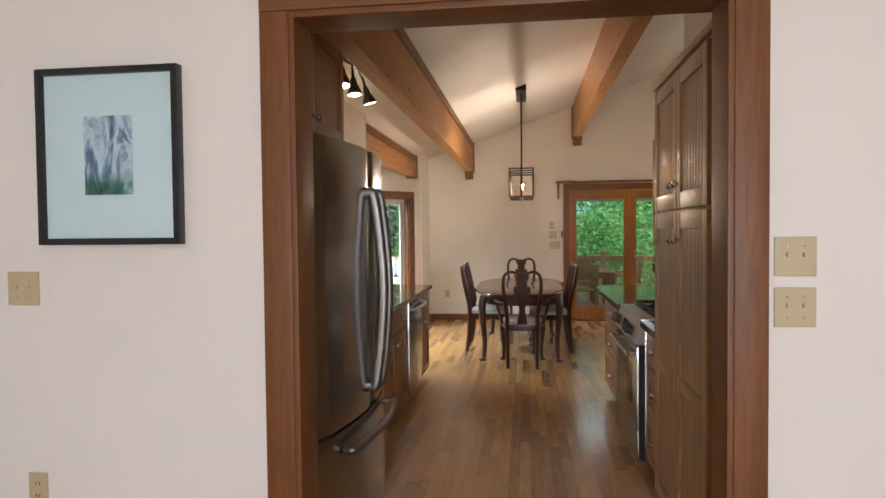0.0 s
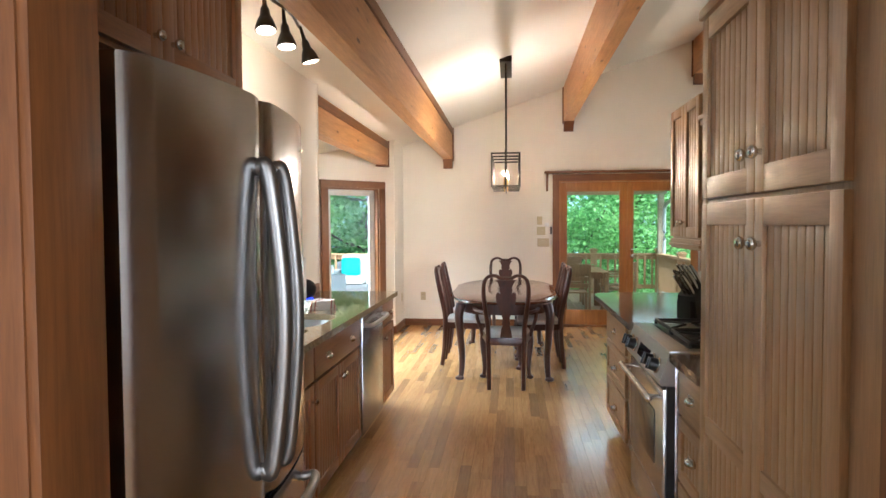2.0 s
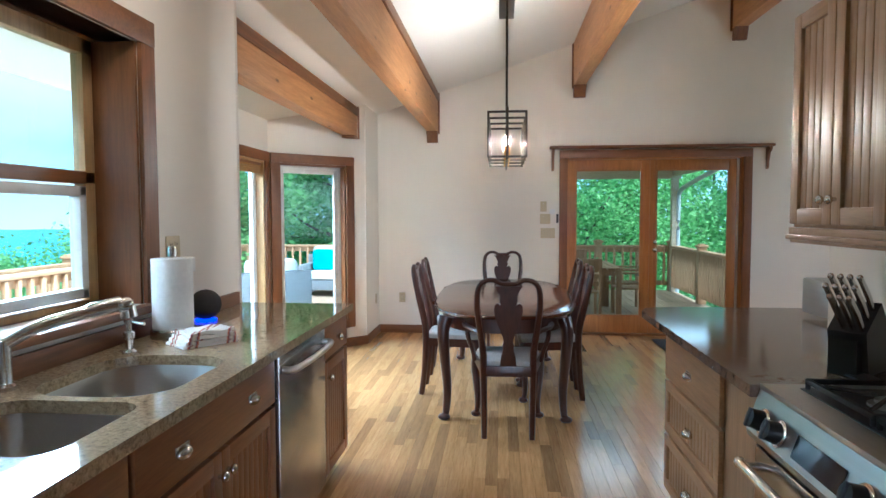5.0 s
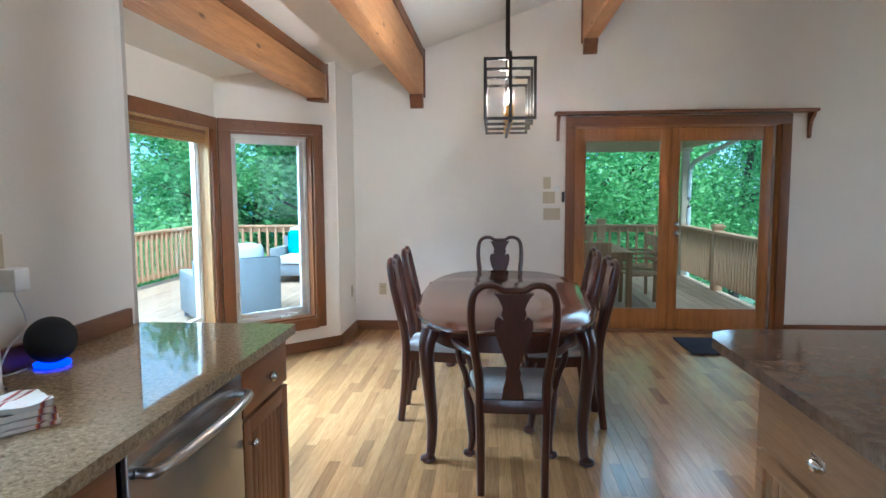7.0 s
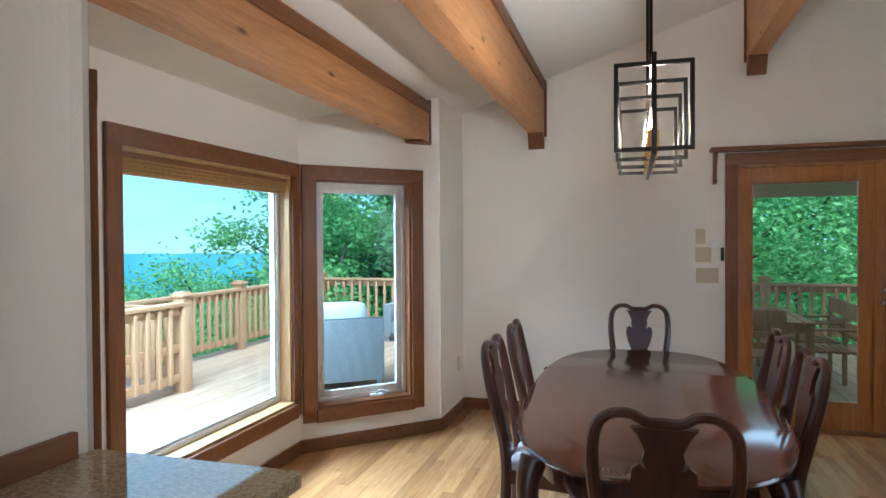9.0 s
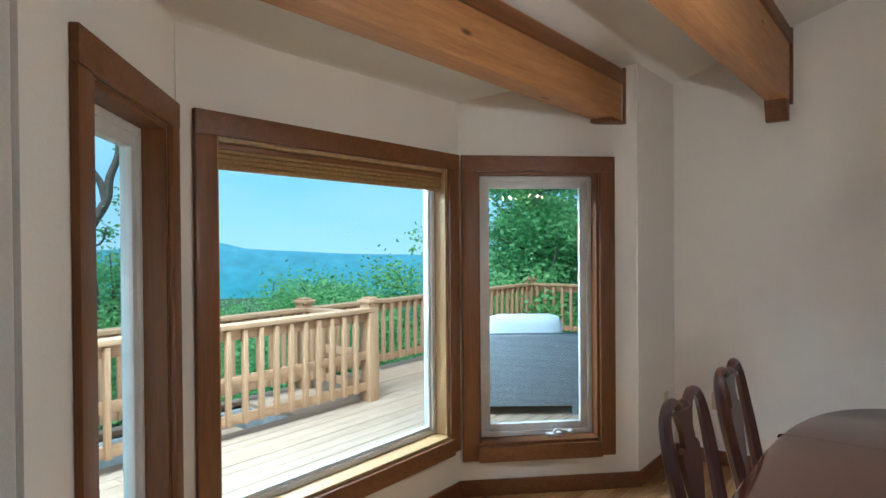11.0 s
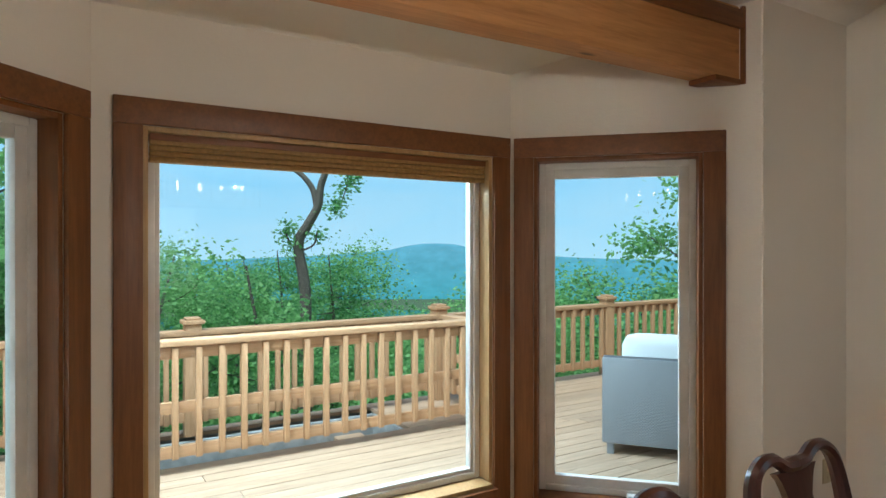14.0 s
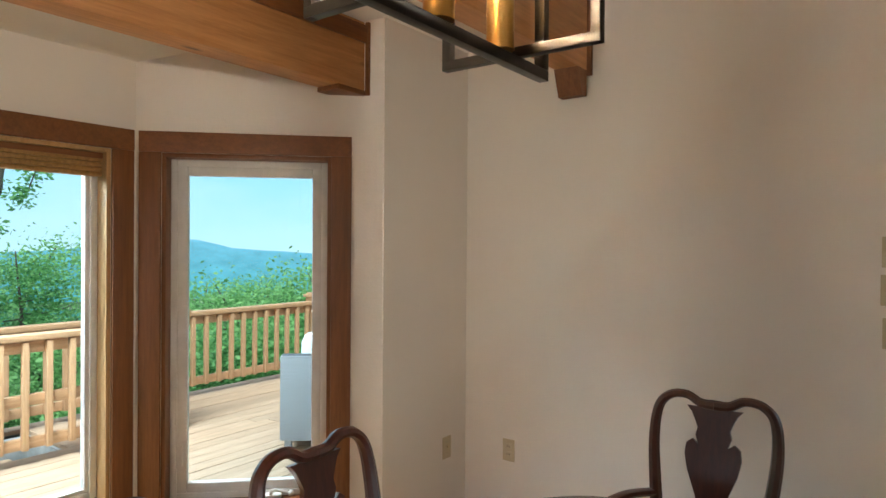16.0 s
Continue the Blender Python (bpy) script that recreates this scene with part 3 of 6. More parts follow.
def drawer(parent, m, u0, u1, w0, w1, mats, bead=False):
    g = 0.0025
    bm = bmesh.new()
    if not bead:
        box(bm, u0 + g, u1 - g, 0.0, 0.02, w0 + g, w1 - g, 0.004)
    else:
        s = 0.05
        for b in ((u0 + g, u1 - g, 0, 0.02, w0 + g, w0 + s), (u0 + g, u1 - g, 0, 0.02, w1 - s, w1 - g), (u0 + g, u0 + s, 0, 0.0198, w0 + s, w1 - s), (u1 - s, u1 - g, 0, 0.0198, w0 + s, w1 - s)):
            box(bm, *b, bevel=0.003)
    bmesh.ops.transform(bm, matrix=m, verts=bm.verts[:])
    d = part("drawer_front", bm, mats["y"], parent, smooth=True)
    if bead:
        n = max(3, round((u1 - u0 - 0.1) / 0.042))
        step = (u1 - u0 - 0.1) / n
        for k in range(n):
            bm = bmesh.new()
            a = u0 + 0.05 + k * step
            box(bm, a + 0.002, a + step - 0.002, 0.0, 0.009, w0 + 0.048, w1 - 0.048, 0.0025)
            bmesh.ops.transform(bm, matrix=m, verts=bm.verts[:])
            part("panel_strip", bm, mats["z"], d, smooth=True)
    return d


LX = -0.965       # face of the sink-side cabinets
ML = axes_x(LX, 1)
def left_unit(label, y0, y1, top=0.868):
    c = thing("base_cabinet", (-1.25, (y0 + y1) / 2, 0), label, "cabinet", "sink-side base cabinets")
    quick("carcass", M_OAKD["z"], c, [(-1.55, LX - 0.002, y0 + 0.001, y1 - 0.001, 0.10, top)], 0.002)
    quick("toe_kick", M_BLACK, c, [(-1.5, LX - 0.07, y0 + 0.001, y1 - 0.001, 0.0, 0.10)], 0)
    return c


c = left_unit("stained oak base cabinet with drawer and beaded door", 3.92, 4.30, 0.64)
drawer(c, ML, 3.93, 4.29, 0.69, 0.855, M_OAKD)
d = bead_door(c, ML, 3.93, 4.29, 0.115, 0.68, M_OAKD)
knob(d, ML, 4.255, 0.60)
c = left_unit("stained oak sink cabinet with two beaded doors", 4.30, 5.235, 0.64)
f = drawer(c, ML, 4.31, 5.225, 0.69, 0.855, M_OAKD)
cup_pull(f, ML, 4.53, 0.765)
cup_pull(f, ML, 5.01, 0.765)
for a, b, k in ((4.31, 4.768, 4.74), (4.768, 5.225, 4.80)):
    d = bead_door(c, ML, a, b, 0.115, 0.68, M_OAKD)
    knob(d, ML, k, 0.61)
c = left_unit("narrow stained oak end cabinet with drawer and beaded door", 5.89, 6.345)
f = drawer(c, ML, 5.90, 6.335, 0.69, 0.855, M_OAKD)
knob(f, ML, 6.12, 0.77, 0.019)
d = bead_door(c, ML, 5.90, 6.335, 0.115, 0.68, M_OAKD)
knob(d, ML, 5.94, 0.60)

# dishwasher
dw = thing("dishwasher", (-1.2, 5.56, 0), "stainless steel dishwasher with a bowed bar handle", "dishwasher")
quick("body", M_DARKSTEEL, dw, [(-1.54, LX - 0.01, 5.245, 5.88, 0.1, 0.865)], 0.002)
quick("toe_kick", M_BLACK, dw, [(-1.5, LX - 0.06, 5.245, 5.88, 0.0, 0.1)], 0)
quick("door", M_STEEL, dw, [(LX - 0.01, LX + 0.028, 5.25, 5.875, 0.105, 0.862)], 0.006)
bm = bmesh.new()
tube(bm, smooth_path([(LX + 0.028, 5.285, 0.80), (LX + 0.075, 5.31, 0.80), (LX + 0.088, 5.56, 0.80), (LX + 0.075, 5.815, 0.80), (LX + 0.028, 5.84, 0.80)], 8), 0.0135, 10)
part("handle", bm, M_STEELX, dw, "bowed steel bar handle", True)


def rounded_rect(x0, x1, y0, y1, r, n=6):
    out = []
    for cx, cy, a0 in ((x1 - r, y1 - r, 0), (x0 + r, y1 - r, 90), (x0 + r, y0 + r, 180), (x1 - r, y0 + r, 270)):
        for k in range(n + 1):
            a = radians(a0 + 90 * k / n)
            out.append((cx + r * math.cos(a), cy + r * math.sin(a)))
    return out


def slab_with_holes(bm, outer, holes, z0, z1):
    """A slab with holes cut through: outlines of (x, y) pairs."""
    for z in (z0, z1):
        edges = []
        for loop in (outer, *holes):
            vs = [bm.verts.new((x, y, z)) for x, y in loop]
            edges += [bm.edges.new((vs[i], vs[(i + 1) % len(vs)])) for i in range(len(vs))]
        bmesh.ops.triangle_fill(bm, use_beauty=True, use_dissolve=False, edges=edges)
    bm.verts.ensure_lookup_table()
    half = len(bm.verts) // 2
    k = 0
    for loop in (outer, *holes):
        n = len(loop)
        for i in range(n):
            a, b = k + i, k + (i + 1) % n
            bm.faces.new([bm.verts[j] for j in (a, b, b + half, a + half)])
        k += n


BASINS = [rounded_rect(-1.42, -1.02, 4.12, 4.50, 0.07), rounded_rect(-1.435, -1.015, 4.54, 5.05, 0.14)]
bm = bmesh.new()
slab_with_holes(bm, rounded_rect(-1.555, -0.915, 3.90, 6.372, 0.012, 2), BASINS, 0.87, 0.905)
ct = tagged(part("worktop", bm, M_GRANITE), "polished speckled tan granite worktop with a sink cut-out", "worktop")
bs = tagged(quick("backsplash", M_TRIM["y"], None, [(-1.558, -1.535, 3.92, 6.30, 0.9055, 0.975)], 0.004), "low wooden backsplash strip along the wall", "backsplash")
sk = thing("sink", (-1.22, 4.8, 0.68), "stainless steel double-bowl undermount sink", "sink")
for loop, depth in zip(BASINS, (0.17, 0.21)):
    bm = bmesh.new()
    cx = sum(p[0] for p in loop) / len(loop)
    cy = sum(p[1] for p in loop) / len(loop)
    rings = []
    for s, z in ((1.05, 0.868), (1.012, 0.8695), (1.0, 0.865), (0.97, 0.87 - depth * 0.8), (0.86, 0.87 - depth), (0.12, 0.866 - depth), (0.10, 0.858 - depth)):
        rings.append([bm.verts.new((cx + (x - cx) * s, cy + (y - cy) * s, z)) for x, y in loop])
    for a, b in zip(rings, rings[1:]):
        for i in range(len(a)):
            bm.faces.new((a[i], a[(i + 1) % len(a)], b[(i + 1) % len(a)], b[i]))
    bm.faces.new(rings[-1])
    part("bowl", bm, M_STEELX, sk, smooth=True)

# tap with a pull-out head
tp = thing("tap", (-1.49, 4.58, 0.905), "satin nickel kitchen tap with pull-out spout", "tap")
bm = bmesh.new()
lathe(bm, (-1.49, 4.58, 0.905), [(0.03, 0), (0.03, 0.012), (0.022, 0.02), (0.021, 0.12), (0.018, 0.14)])
part("base", bm, M_NICKEL, tp, smooth=True)
bm = bmesh.new()
tube(bm, smooth_path([(-1.49, 4.58, 1.03), (-1.43, 4.65, 1.075), (-1.36, 4.75, 1.10), (-1.29, 4.82, 1.12)], 6), [0.018] * 7 + [0.019] * 6 + [0.024] * 6, 12)
ball(bm, (-1.285, 4.825, 1.115), 0.032, 1, 1, 0.8)
cyl(bm, (-1.275, 4.832, 1.11), (-1.272, 4.836, 1.075), 0.022, 0.026)
part("spout", bm, M_NICKEL, tp, smooth=True)
sd = thing("soap_pump", (-1.42, 5.07, 0.905), "small satin nickel soap pump beside the sink", "soap pump")
bm = bmesh.new()
lathe(bm, (-1.42, 5.07, 0.905), [(0.024, 0), (0.024, 0.006), (0.013, 0.014), (0.013, 0.05), (0.02, 0.055), (0.02, 0.075), (0.009, 0.08), (0.009, 0.105), (0.016, 0.108), (0.016, 0.12)])
tube(bm, [Vector((-1.42, 5.07, 1.018)), Vector((-1.35, 5.05, 1.014))], 0.006)
part("pump", bm, M_NICKEL, sd, smooth=True)

# paper towel on its stand
pt = thing("paper_towel_holder", (-1.425, 5.385, 0.905), "white paper towel roll on a steel stand", "paper towel")
bm = bmesh.new()
lathe(bm, (-1.425, 5.385, 0.905), [(0.088, 0), (0.088, 0.028), (0.082, 0.034), (0.0, 0.034)][:3])
cyl(bm, (-1.425, 5.385, 0.93), (-1.425, 5.385, 1.235), 0.006)
lathe(bm, (-1.425, 5.385, 1.225), [(0.018, 0), (0.02, 0.03), (0.016, 0.045)])
part("stand", bm, M_NICKEL, pt, smooth=True)
bm = bmesh.new()
lathe(bm, (-1.425, 5.385, 0.942), [(0.02, 0), (0.077, 0), (0.079, 0.004), (0.079, 0.276), (0.077, 0.28), (0.02, 0.28)], 36)
part("paper_roll", bm, plain("paper", (0.78, 0.77, 0.74), 0.95, 0, 0.05, 50, 0.6, 220), pt, smooth=True)

# round speaker with a lit ring, towel
sp = thing("smart_speaker", (-1.465, 5.75, 0.905), "round black fabric speaker with a blue lit base", "speaker")
bm = bmesh.new()
ball(bm, (-1.465, 5.75, 0.983), 0.071, 1, 1, 0.97, 28)
part("body", bm, plain("speaker_cloth", (0.012, 0.012, 0.014), 0.85, 0, 0.2, 80, 0.5, 600), sp, smooth=True)
bm = bmesh.new()
lathe(bm, (-1.465, 5.75, 0.905), [(0.044, 0), (0.049, 0.002), (0.051, 0.010), (0.045, 0.012)], 28)
part("light_ring", bm, glow("blue_ring", (0.02, 0.05, 1.0), 1.3), sp, "lit blue ring", True)


def cloth(name, cx, cy, z, sx, sy, label, turn=0.0):
    bm = bmesh.new()
    for layer in range(4):
        n = 12
        grid = [[bm.verts.new(((i / n - 0.5) * sx * (1 - 0.05 * layer), (j / n - 0.5) * sy * (1 - 0.06 * layer) + 0.004 * layer, 0.004 + 0.015 * layer + 0.010 * noise.noise((i * 0.33, j * 0.33, layer * 3.1)) + 0.006)) for j in range(n + 1)] for i in range(n + 1)]
        low = [[bm.verts.new(v.co - Vector((0, 0, 0.013))) for v in r] for r in grid]
        for i in range(n):
            for j in range(n):
                bm.faces.new((grid[i][j], grid[i + 1][j], grid[i + 1][j + 1], grid[i][j + 1]))
                bm.faces.new((low[i][j], low[i][j + 1], low[i + 1][j + 1], low[i + 1][j]))
        for i in range(n):
            for g1, g2 in (((i, 0), (i + 1, 0)), ((i, n), (i + 1, n)), ((0, i), (0, i + 1)), ((n, i), (n, i + 1))):
                bm.faces.new((grid[g1[0]][g1[1]], grid[g2[0]][g2[1]], low[g2[0]][g2[1]], low[g1[0]][g1[1]]))
    for v in bm.verts:
        v.co.z = max(v.co.z, 0.001)
    bmesh.ops.transform(bm, matrix=Matrix.Translation((cx, cy, z)) @ Matrix.Rotation(turn, 4, "Z"), verts=bm.verts[:])
    m, t, p = nodes("striped_towel")
    v = coords(t, (1, 1, 1))
    wv = t.nodes.new("ShaderNodeTexWave")
    wv.inputs["Scale"].default_value = 3.2
    wv.inputs["Distortion"].default_value = 1.0
    t.links.new(v, wv.inputs["Vector"])
    t.links.new(ramp(t, wv.outputs[0], [(0.0, (0.74, 0.70, 0.64)), (0.82, (0.74, 0.70, 0.64)), (0.88, (0.55, 0.16, 0.05)), (0.94, (0.17, 0.025, 0.06)), (1.0, (0.70, 0.62, 0.5))]).outputs[0], p.inputs["Base Color"])
    p.inputs["Roughness"].default_value = 0.95
    relief(t, p, fuzz(t, v, 260, 2), 0.6, 0.004)
    return tagged(part(name, bm, m, None, "", True), label, "towel")


cloth("dish_towel", -1.24, 5.255, 0.9055, 0.15, 0.215, "folded white dish towel with orange and plum stripes", -0.65)

# refrigerator: french doors over a freezer drawer
FY0, FY1 = 2.61, 3.71
FYM = (FY0 + FY1) / 2
fr = thing("refrigerator", (-1.2, FYM, 0), "stainless steel french-door refrigerator with a freezer drawer", "refrigerator")
quick("body", M_DARKSTEEL, fr, [(-1.54, -0.895, FY0 + 0.01, FY1 - 0.01, 0.03, 1.765)], 0.006)
quick("foot_grille", M_BLACK, fr, [(-1.5, -0.93, FY0 + 0.02, FY1 - 0.02, 0.0, 0.05)], 0)


def bowed(y):
    """The room face of the bowed doors."""
    s = (y - FYM) / (FY1 - FYM)
    return -0.718 - 0.075 * s * s


def door_panel(name, y0, y1, z0, z1):
    bm = bmesh.new()
    n = 14
    outline = [(-0.885, y0 + 0.004), (-0.885, y1 - 0.004)]
    front = []
    for k in range(n + 1):
        y = y1 - (y1 - y0) * k / n
        edge = min(k, n - k) / n * (y1 - y0)
        front.append((bowed(y) - 0.022 * max(0, 1 - edge / 0.03) ** 2, y))
    prism(bm, outline + front, z0, z1)
    es = [e for e in bm.edges if abs(e.verts[0].co.z - e.verts[1].co.z) < 1e-6]
    bmesh.ops.bevel(bm, geom=es, offset=0.006, segments=2, affect="EDGES")
    return part(name, bm, M_STEEL, fr, smooth=True)


door_panel("door", FY0, FYM - 0.004, 0.635, 1.80)
door_panel("door", FYM + 0.004, FY1, 0.635, 1.80)
door_panel("freezer_drawer", FY0, FY1, 0.06, 0.622)
for s, y in ((-1, FYM - 0.055), (1, FYM + 0.055)):
    bm = bmesh.new()
    pts = smooth_path([(bowed(y), y, 1.60), (bowed(y) + 0.03, y + 0.004 * s, 1.585), (bowed(y) + 0.058, y, 1.36), (bowed(y) + 0.068, y, 1.17), (bowed(y) + 0.058, y, 0.97), (bowed(y) + 0.03, y + 0.004 * s, 0.745), (bowed(y), y, 0.73)], 8)
    tube(bm, pts, 0.018, 12, (0.85, 1.35), (0, 1, 0))
    part("handle", bm, M_HANDLE, fr, "long bowed steel handle", True)
bm = bmesh.new()
tube(bm, smooth_path([(bowed(FY0 + 0.2), FY0 + 0.18, 0.545), (bowed(FY0 + 0.2) + 0.055, FY0 + 0.2, 0.55), (bowed(FYM) + 0.06, FYM, 0.555), (bowed(FY1 - 0.2) + 0.055, FY1 - 0.2, 0.55), (bowed(FY1 - 0.2), FY1 - 0.18, 0.545)], 10), 0.0165, 12)
part("handle", bm, M_HANDLE, fr, "long bowed steel handle", True)
for y in (FY0 + 0.05, FY1 - 0.05):
    quick("hinge_cap", M_DARKSTEEL, fr, [(-1.0, -0.89, y - 0.035, y + 0.035, 1.765, 1.80)], 0.008)
quick("badge", M_NICKEL, fr, [(bowed(FY1 - 0.11) - 0.004, bowed(FY1 - 0.11) + 0.004, FY1 - 0.145, FY1 - 0.085, 1.70, 1.72)], 0.002, "small plain metal badge")

# cabinet over the refrigerator
oc = thing("wall_cabinet", (-1.25, 3.05, 1.87), "stained oak cabinet over the refrigerator, two beaded doors", "cabinet")
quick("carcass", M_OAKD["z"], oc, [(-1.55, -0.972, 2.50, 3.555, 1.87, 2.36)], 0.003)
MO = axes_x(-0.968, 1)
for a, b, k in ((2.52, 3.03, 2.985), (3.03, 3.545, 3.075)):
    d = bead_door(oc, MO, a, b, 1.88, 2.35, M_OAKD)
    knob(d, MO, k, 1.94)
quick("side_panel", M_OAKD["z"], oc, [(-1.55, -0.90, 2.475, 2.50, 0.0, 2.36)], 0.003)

# pantry
PX = 0.645
MP = axes_x(PX, -1)
pa = thing("pantry_cabinet", (0.95, 3.03, 0), "tall oak pantry cabinet with beaded doors", "cabinet")
quick("carcass", M_OAK["z"], pa, [(PX + 0.002, 1.275, 2.46, 3.62, 0.10, 2.115)], 0.003)
quick("face_frame", M_OAK["z"], pa, [(PX - 0.004, PX + 0.03, 2.46, 2.665, 0.10, 2.115), (PX - 0.003, PX + 0.03, 3.585, 3.622, 0.10, 2.115)], 0.003)
quick("cornice", M_OAK["y"], pa, [(PX - 0.02, 1.275, 2.46, 3.635, 2.115, 2.15)], 0.008)
quick("toe_kick", M_BLACK, pa, [(PX + 0.07, 1.27, 2.46, 3.62, 0, 0.10)], 0)
for a, b, k in ((2.665, 3.118, 3.075), (3.118, 3.582, 3.16)):
    d = bead_door(pa, MP, a, b, 1.51, 2.10, M_OAK, top=0.07)
    knob(d, MP, k, 1.615, 0.018)
    d = bead_door(pa, MP, a, b, 0.115, 1.50, M_OAK, rails=(0.77,), top=0.07)
    knob(d, MP, k, 1.38, 0.018)

# small base cabinet between pantry and range, with its own top
RX = 0.685
MR = axes_x(RX, -1)
c = thing("base_cabinet", (0.98, 3.82, 0), "narrow oak base cabinet with three drawers", "cabinet", "range-side base cabinets")
quick("carcass", M_OAK["z"], c, [(RX + 0.002, 1.27, 3.63, 4.02, 0.10, 0.868)], 0.002)
quick("toe_kick", M_BLACK, c, [(RX + 0.07, 1.27, 3.63, 4.02, 0, 0.10)], 0)
for z0, z1, bead in ((0.665, 0.855, False), (0.395, 0.655, True), (0.115, 0.385, True)):
    f = drawer(c, MR, 3.64, 4.01, z0, z1, M_OAK, bead)
    cup_pull(f, MR, 3.825, (z0 + z1) / 2)
bm = bmesh.new()
slab_with_holes(bm, rounded_rect(0.632, 1.278, 3.626, 4.03, 0.008, 2), [], 0.87, 0.905)
tagged(part("worktop", bm, M_GRANITE_B), "short polished brown granite worktop beside the range", "worktop")

# range
SY0, SY1 = 4.04, 4.80
rg = thing("range", (0.95, 4.42, 0), "stainless steel gas range with black knobs and grates", "range")
quick("body", M_STEEL, rg, [(0.66, 1.27, SY0, SY1, 0.06, 0.895)], 0.004)
quick("side_trim", M_BLACK, rg, [(0.628, 0.66, SY0 + 0.002, SY0 + 0.02, 0.1, 0.76)], 0)
quick("side_trim", M_BLACK, rg, [(0.628, 0.66, SY1 - 0.02, SY1 - 0.002, 0.1, 0.76)], 0)
quick("oven_door", M_STEEL, rg, [(0.615, 0.658, SY0 + 0.02, SY1 - 0.02, 0.27, 0.745)], 0.008)
quick("oven_window", plain("oven_glass", (0.012, 0.013, 0.016), 0.06), rg, [(0.611, 0.617, SY0 + 0.16, SY1 - 0.16, 0.38, 0.62)], 0.003)
quick("storage_drawer", M_STEEL, rg, [(0.62, 0.658, SY0 + 0.02, SY1 - 0.02, 0.075, 0.26)], 0.008)
bm = bmesh.new()
tube(bm, [Vector((0.565, SY0 + 0.05, 0.70)), Vector((0.565, SY1 - 0.05, 0.70))], 0.014, 12)
for y in (SY0 + 0.075, SY1 - 0.075):
    cyl(bm, (0.615, y, 0.70), (0.565, y, 0.70), 0.011)
    ball(bm, (0.565, y - 0.025 if y < 4.4 else y + 0.025, 0.70), 0.017)
part("oven_handle", bm, M_NICKEL, rg, "steel bar handle", True)
bm = bmesh.new()
prism(bm, [(0.0, 0.0), (0.055, 0.0), (0.055, 0.135), (0.035, 0.14), (-0.005, 0.02)], SY0, SY1, Matrix(((1, 0, 0, 0.603), (0, 0, 1, 0), (0, 1, 0, 0.765), (0, 0, 0, 1))))
part("control_panel", bm, M_STEELX, rg)
MK = Matrix.Translation((0.612, 0, 0.83)) @ Matrix.Rotation(radians(-72), 4, "Y")
for y in (SY0 + 0.09, SY0 + 0.19, SY1 - 0.19, SY1 - 0.09):
    bm = bmesh.new()
    lathe(bm, (0, 0, 0), [(0.034, 0), (0.036, 0.006), (0.03, 0.01)], 18)
    bmesh.ops.transform(bm, matrix=Matrix.Translation((0, y, 0)) @ MK, verts=bm.verts[:])
    kn = part("knob_ring", bm, M_NICKEL, rg, "steel ring", True)
    bm = bmesh.new()
    lathe(bm, (0, 0, 0.008), [(0.029, 0), (0.027, 0.02), (0.025, 0.034), (0.018, 0.036)], 18)
    box(bm, -0.026, 0.026, -0.006, 0.006, 0.03, 0.05, 0.003)
    bmesh.ops.transform(bm, matrix=Matrix.Translation((0, y, 0)) @ MK, verts=bm.verts[:])
    part("knob", bm, M_BLACK, kn, "black plastic knob", True)
bm = bmesh.new()
box(bm, -0.03, 0.03, 4.31, 4.53, -0.001, 0.003, 0.002)
bmesh.ops.transform(bm, matrix=MK, verts=bm.verts[:])
part("display", bm, plain("display_glass", (0.01, 0.012, 0.02), 0.08), rg, "black control display")
quick("cooktop", M_STEELX, rg, [(0.635, 1.275, SY0 - 0.006, SY1 + 0.006, 0.896, 0.912)], 0.004)
quick("burner_pan", M_BLACK, rg, [(0.72, 1.24, SY0 + 0.05, SY1 - 0.05, 0.912, 0.916)], 0.002)
for gy0, gy1 in ((SY0 + 0.055, 4.415), (4.425, SY1 - 0.055)):
    bm = bmesh.new()
    h0, h1 = 0.93, 0.944
    for x in (0.73, 0.975, 1.22):
        box(bm, x, x + 0.013, gy0, gy1, h0, h1, 0.003)
    for y in (gy0, gy1 - 0.013):
        box(bm, 0.73, 1.233, y, y + 0.013, h0, h1, 0.003)
    cy = (gy0 + gy1) / 2
    for cx in (0.86, 1.10):
        for k in range(4):
            a = radians(45 + 90 * k)
            tube(bm, [Vector((cx + 0.03 * math.cos(a), cy + 0.03 * math.sin(a), 0.94)), Vector((cx + 0.15 * math.cos(a), cy + 0.15 * math.sin(a), 0.936))], 0.006, 6)
    for x in (0.735, 1.225):
        for y in (gy0 + 0.006, gy1 - 0.008):
            cyl(bm, (x, y, 0.914), (x, y, 0.935), 0.007)
    part("grate", bm, M_IRON, rg, "black cast-iron grate", True)
    for cx in (0.86, 1.10):
        bm = bmesh.new()
        lathe(bm, (cx, cy, 0.914), [(0.05, 0), (0.05, 0.008), (0.035, 0.012), (0.035, 0.018), (0.03, 0.021)], 18)
        part("burner", bm, M_STEELX if cx < 1 else M_IRON, rg, smooth=True)

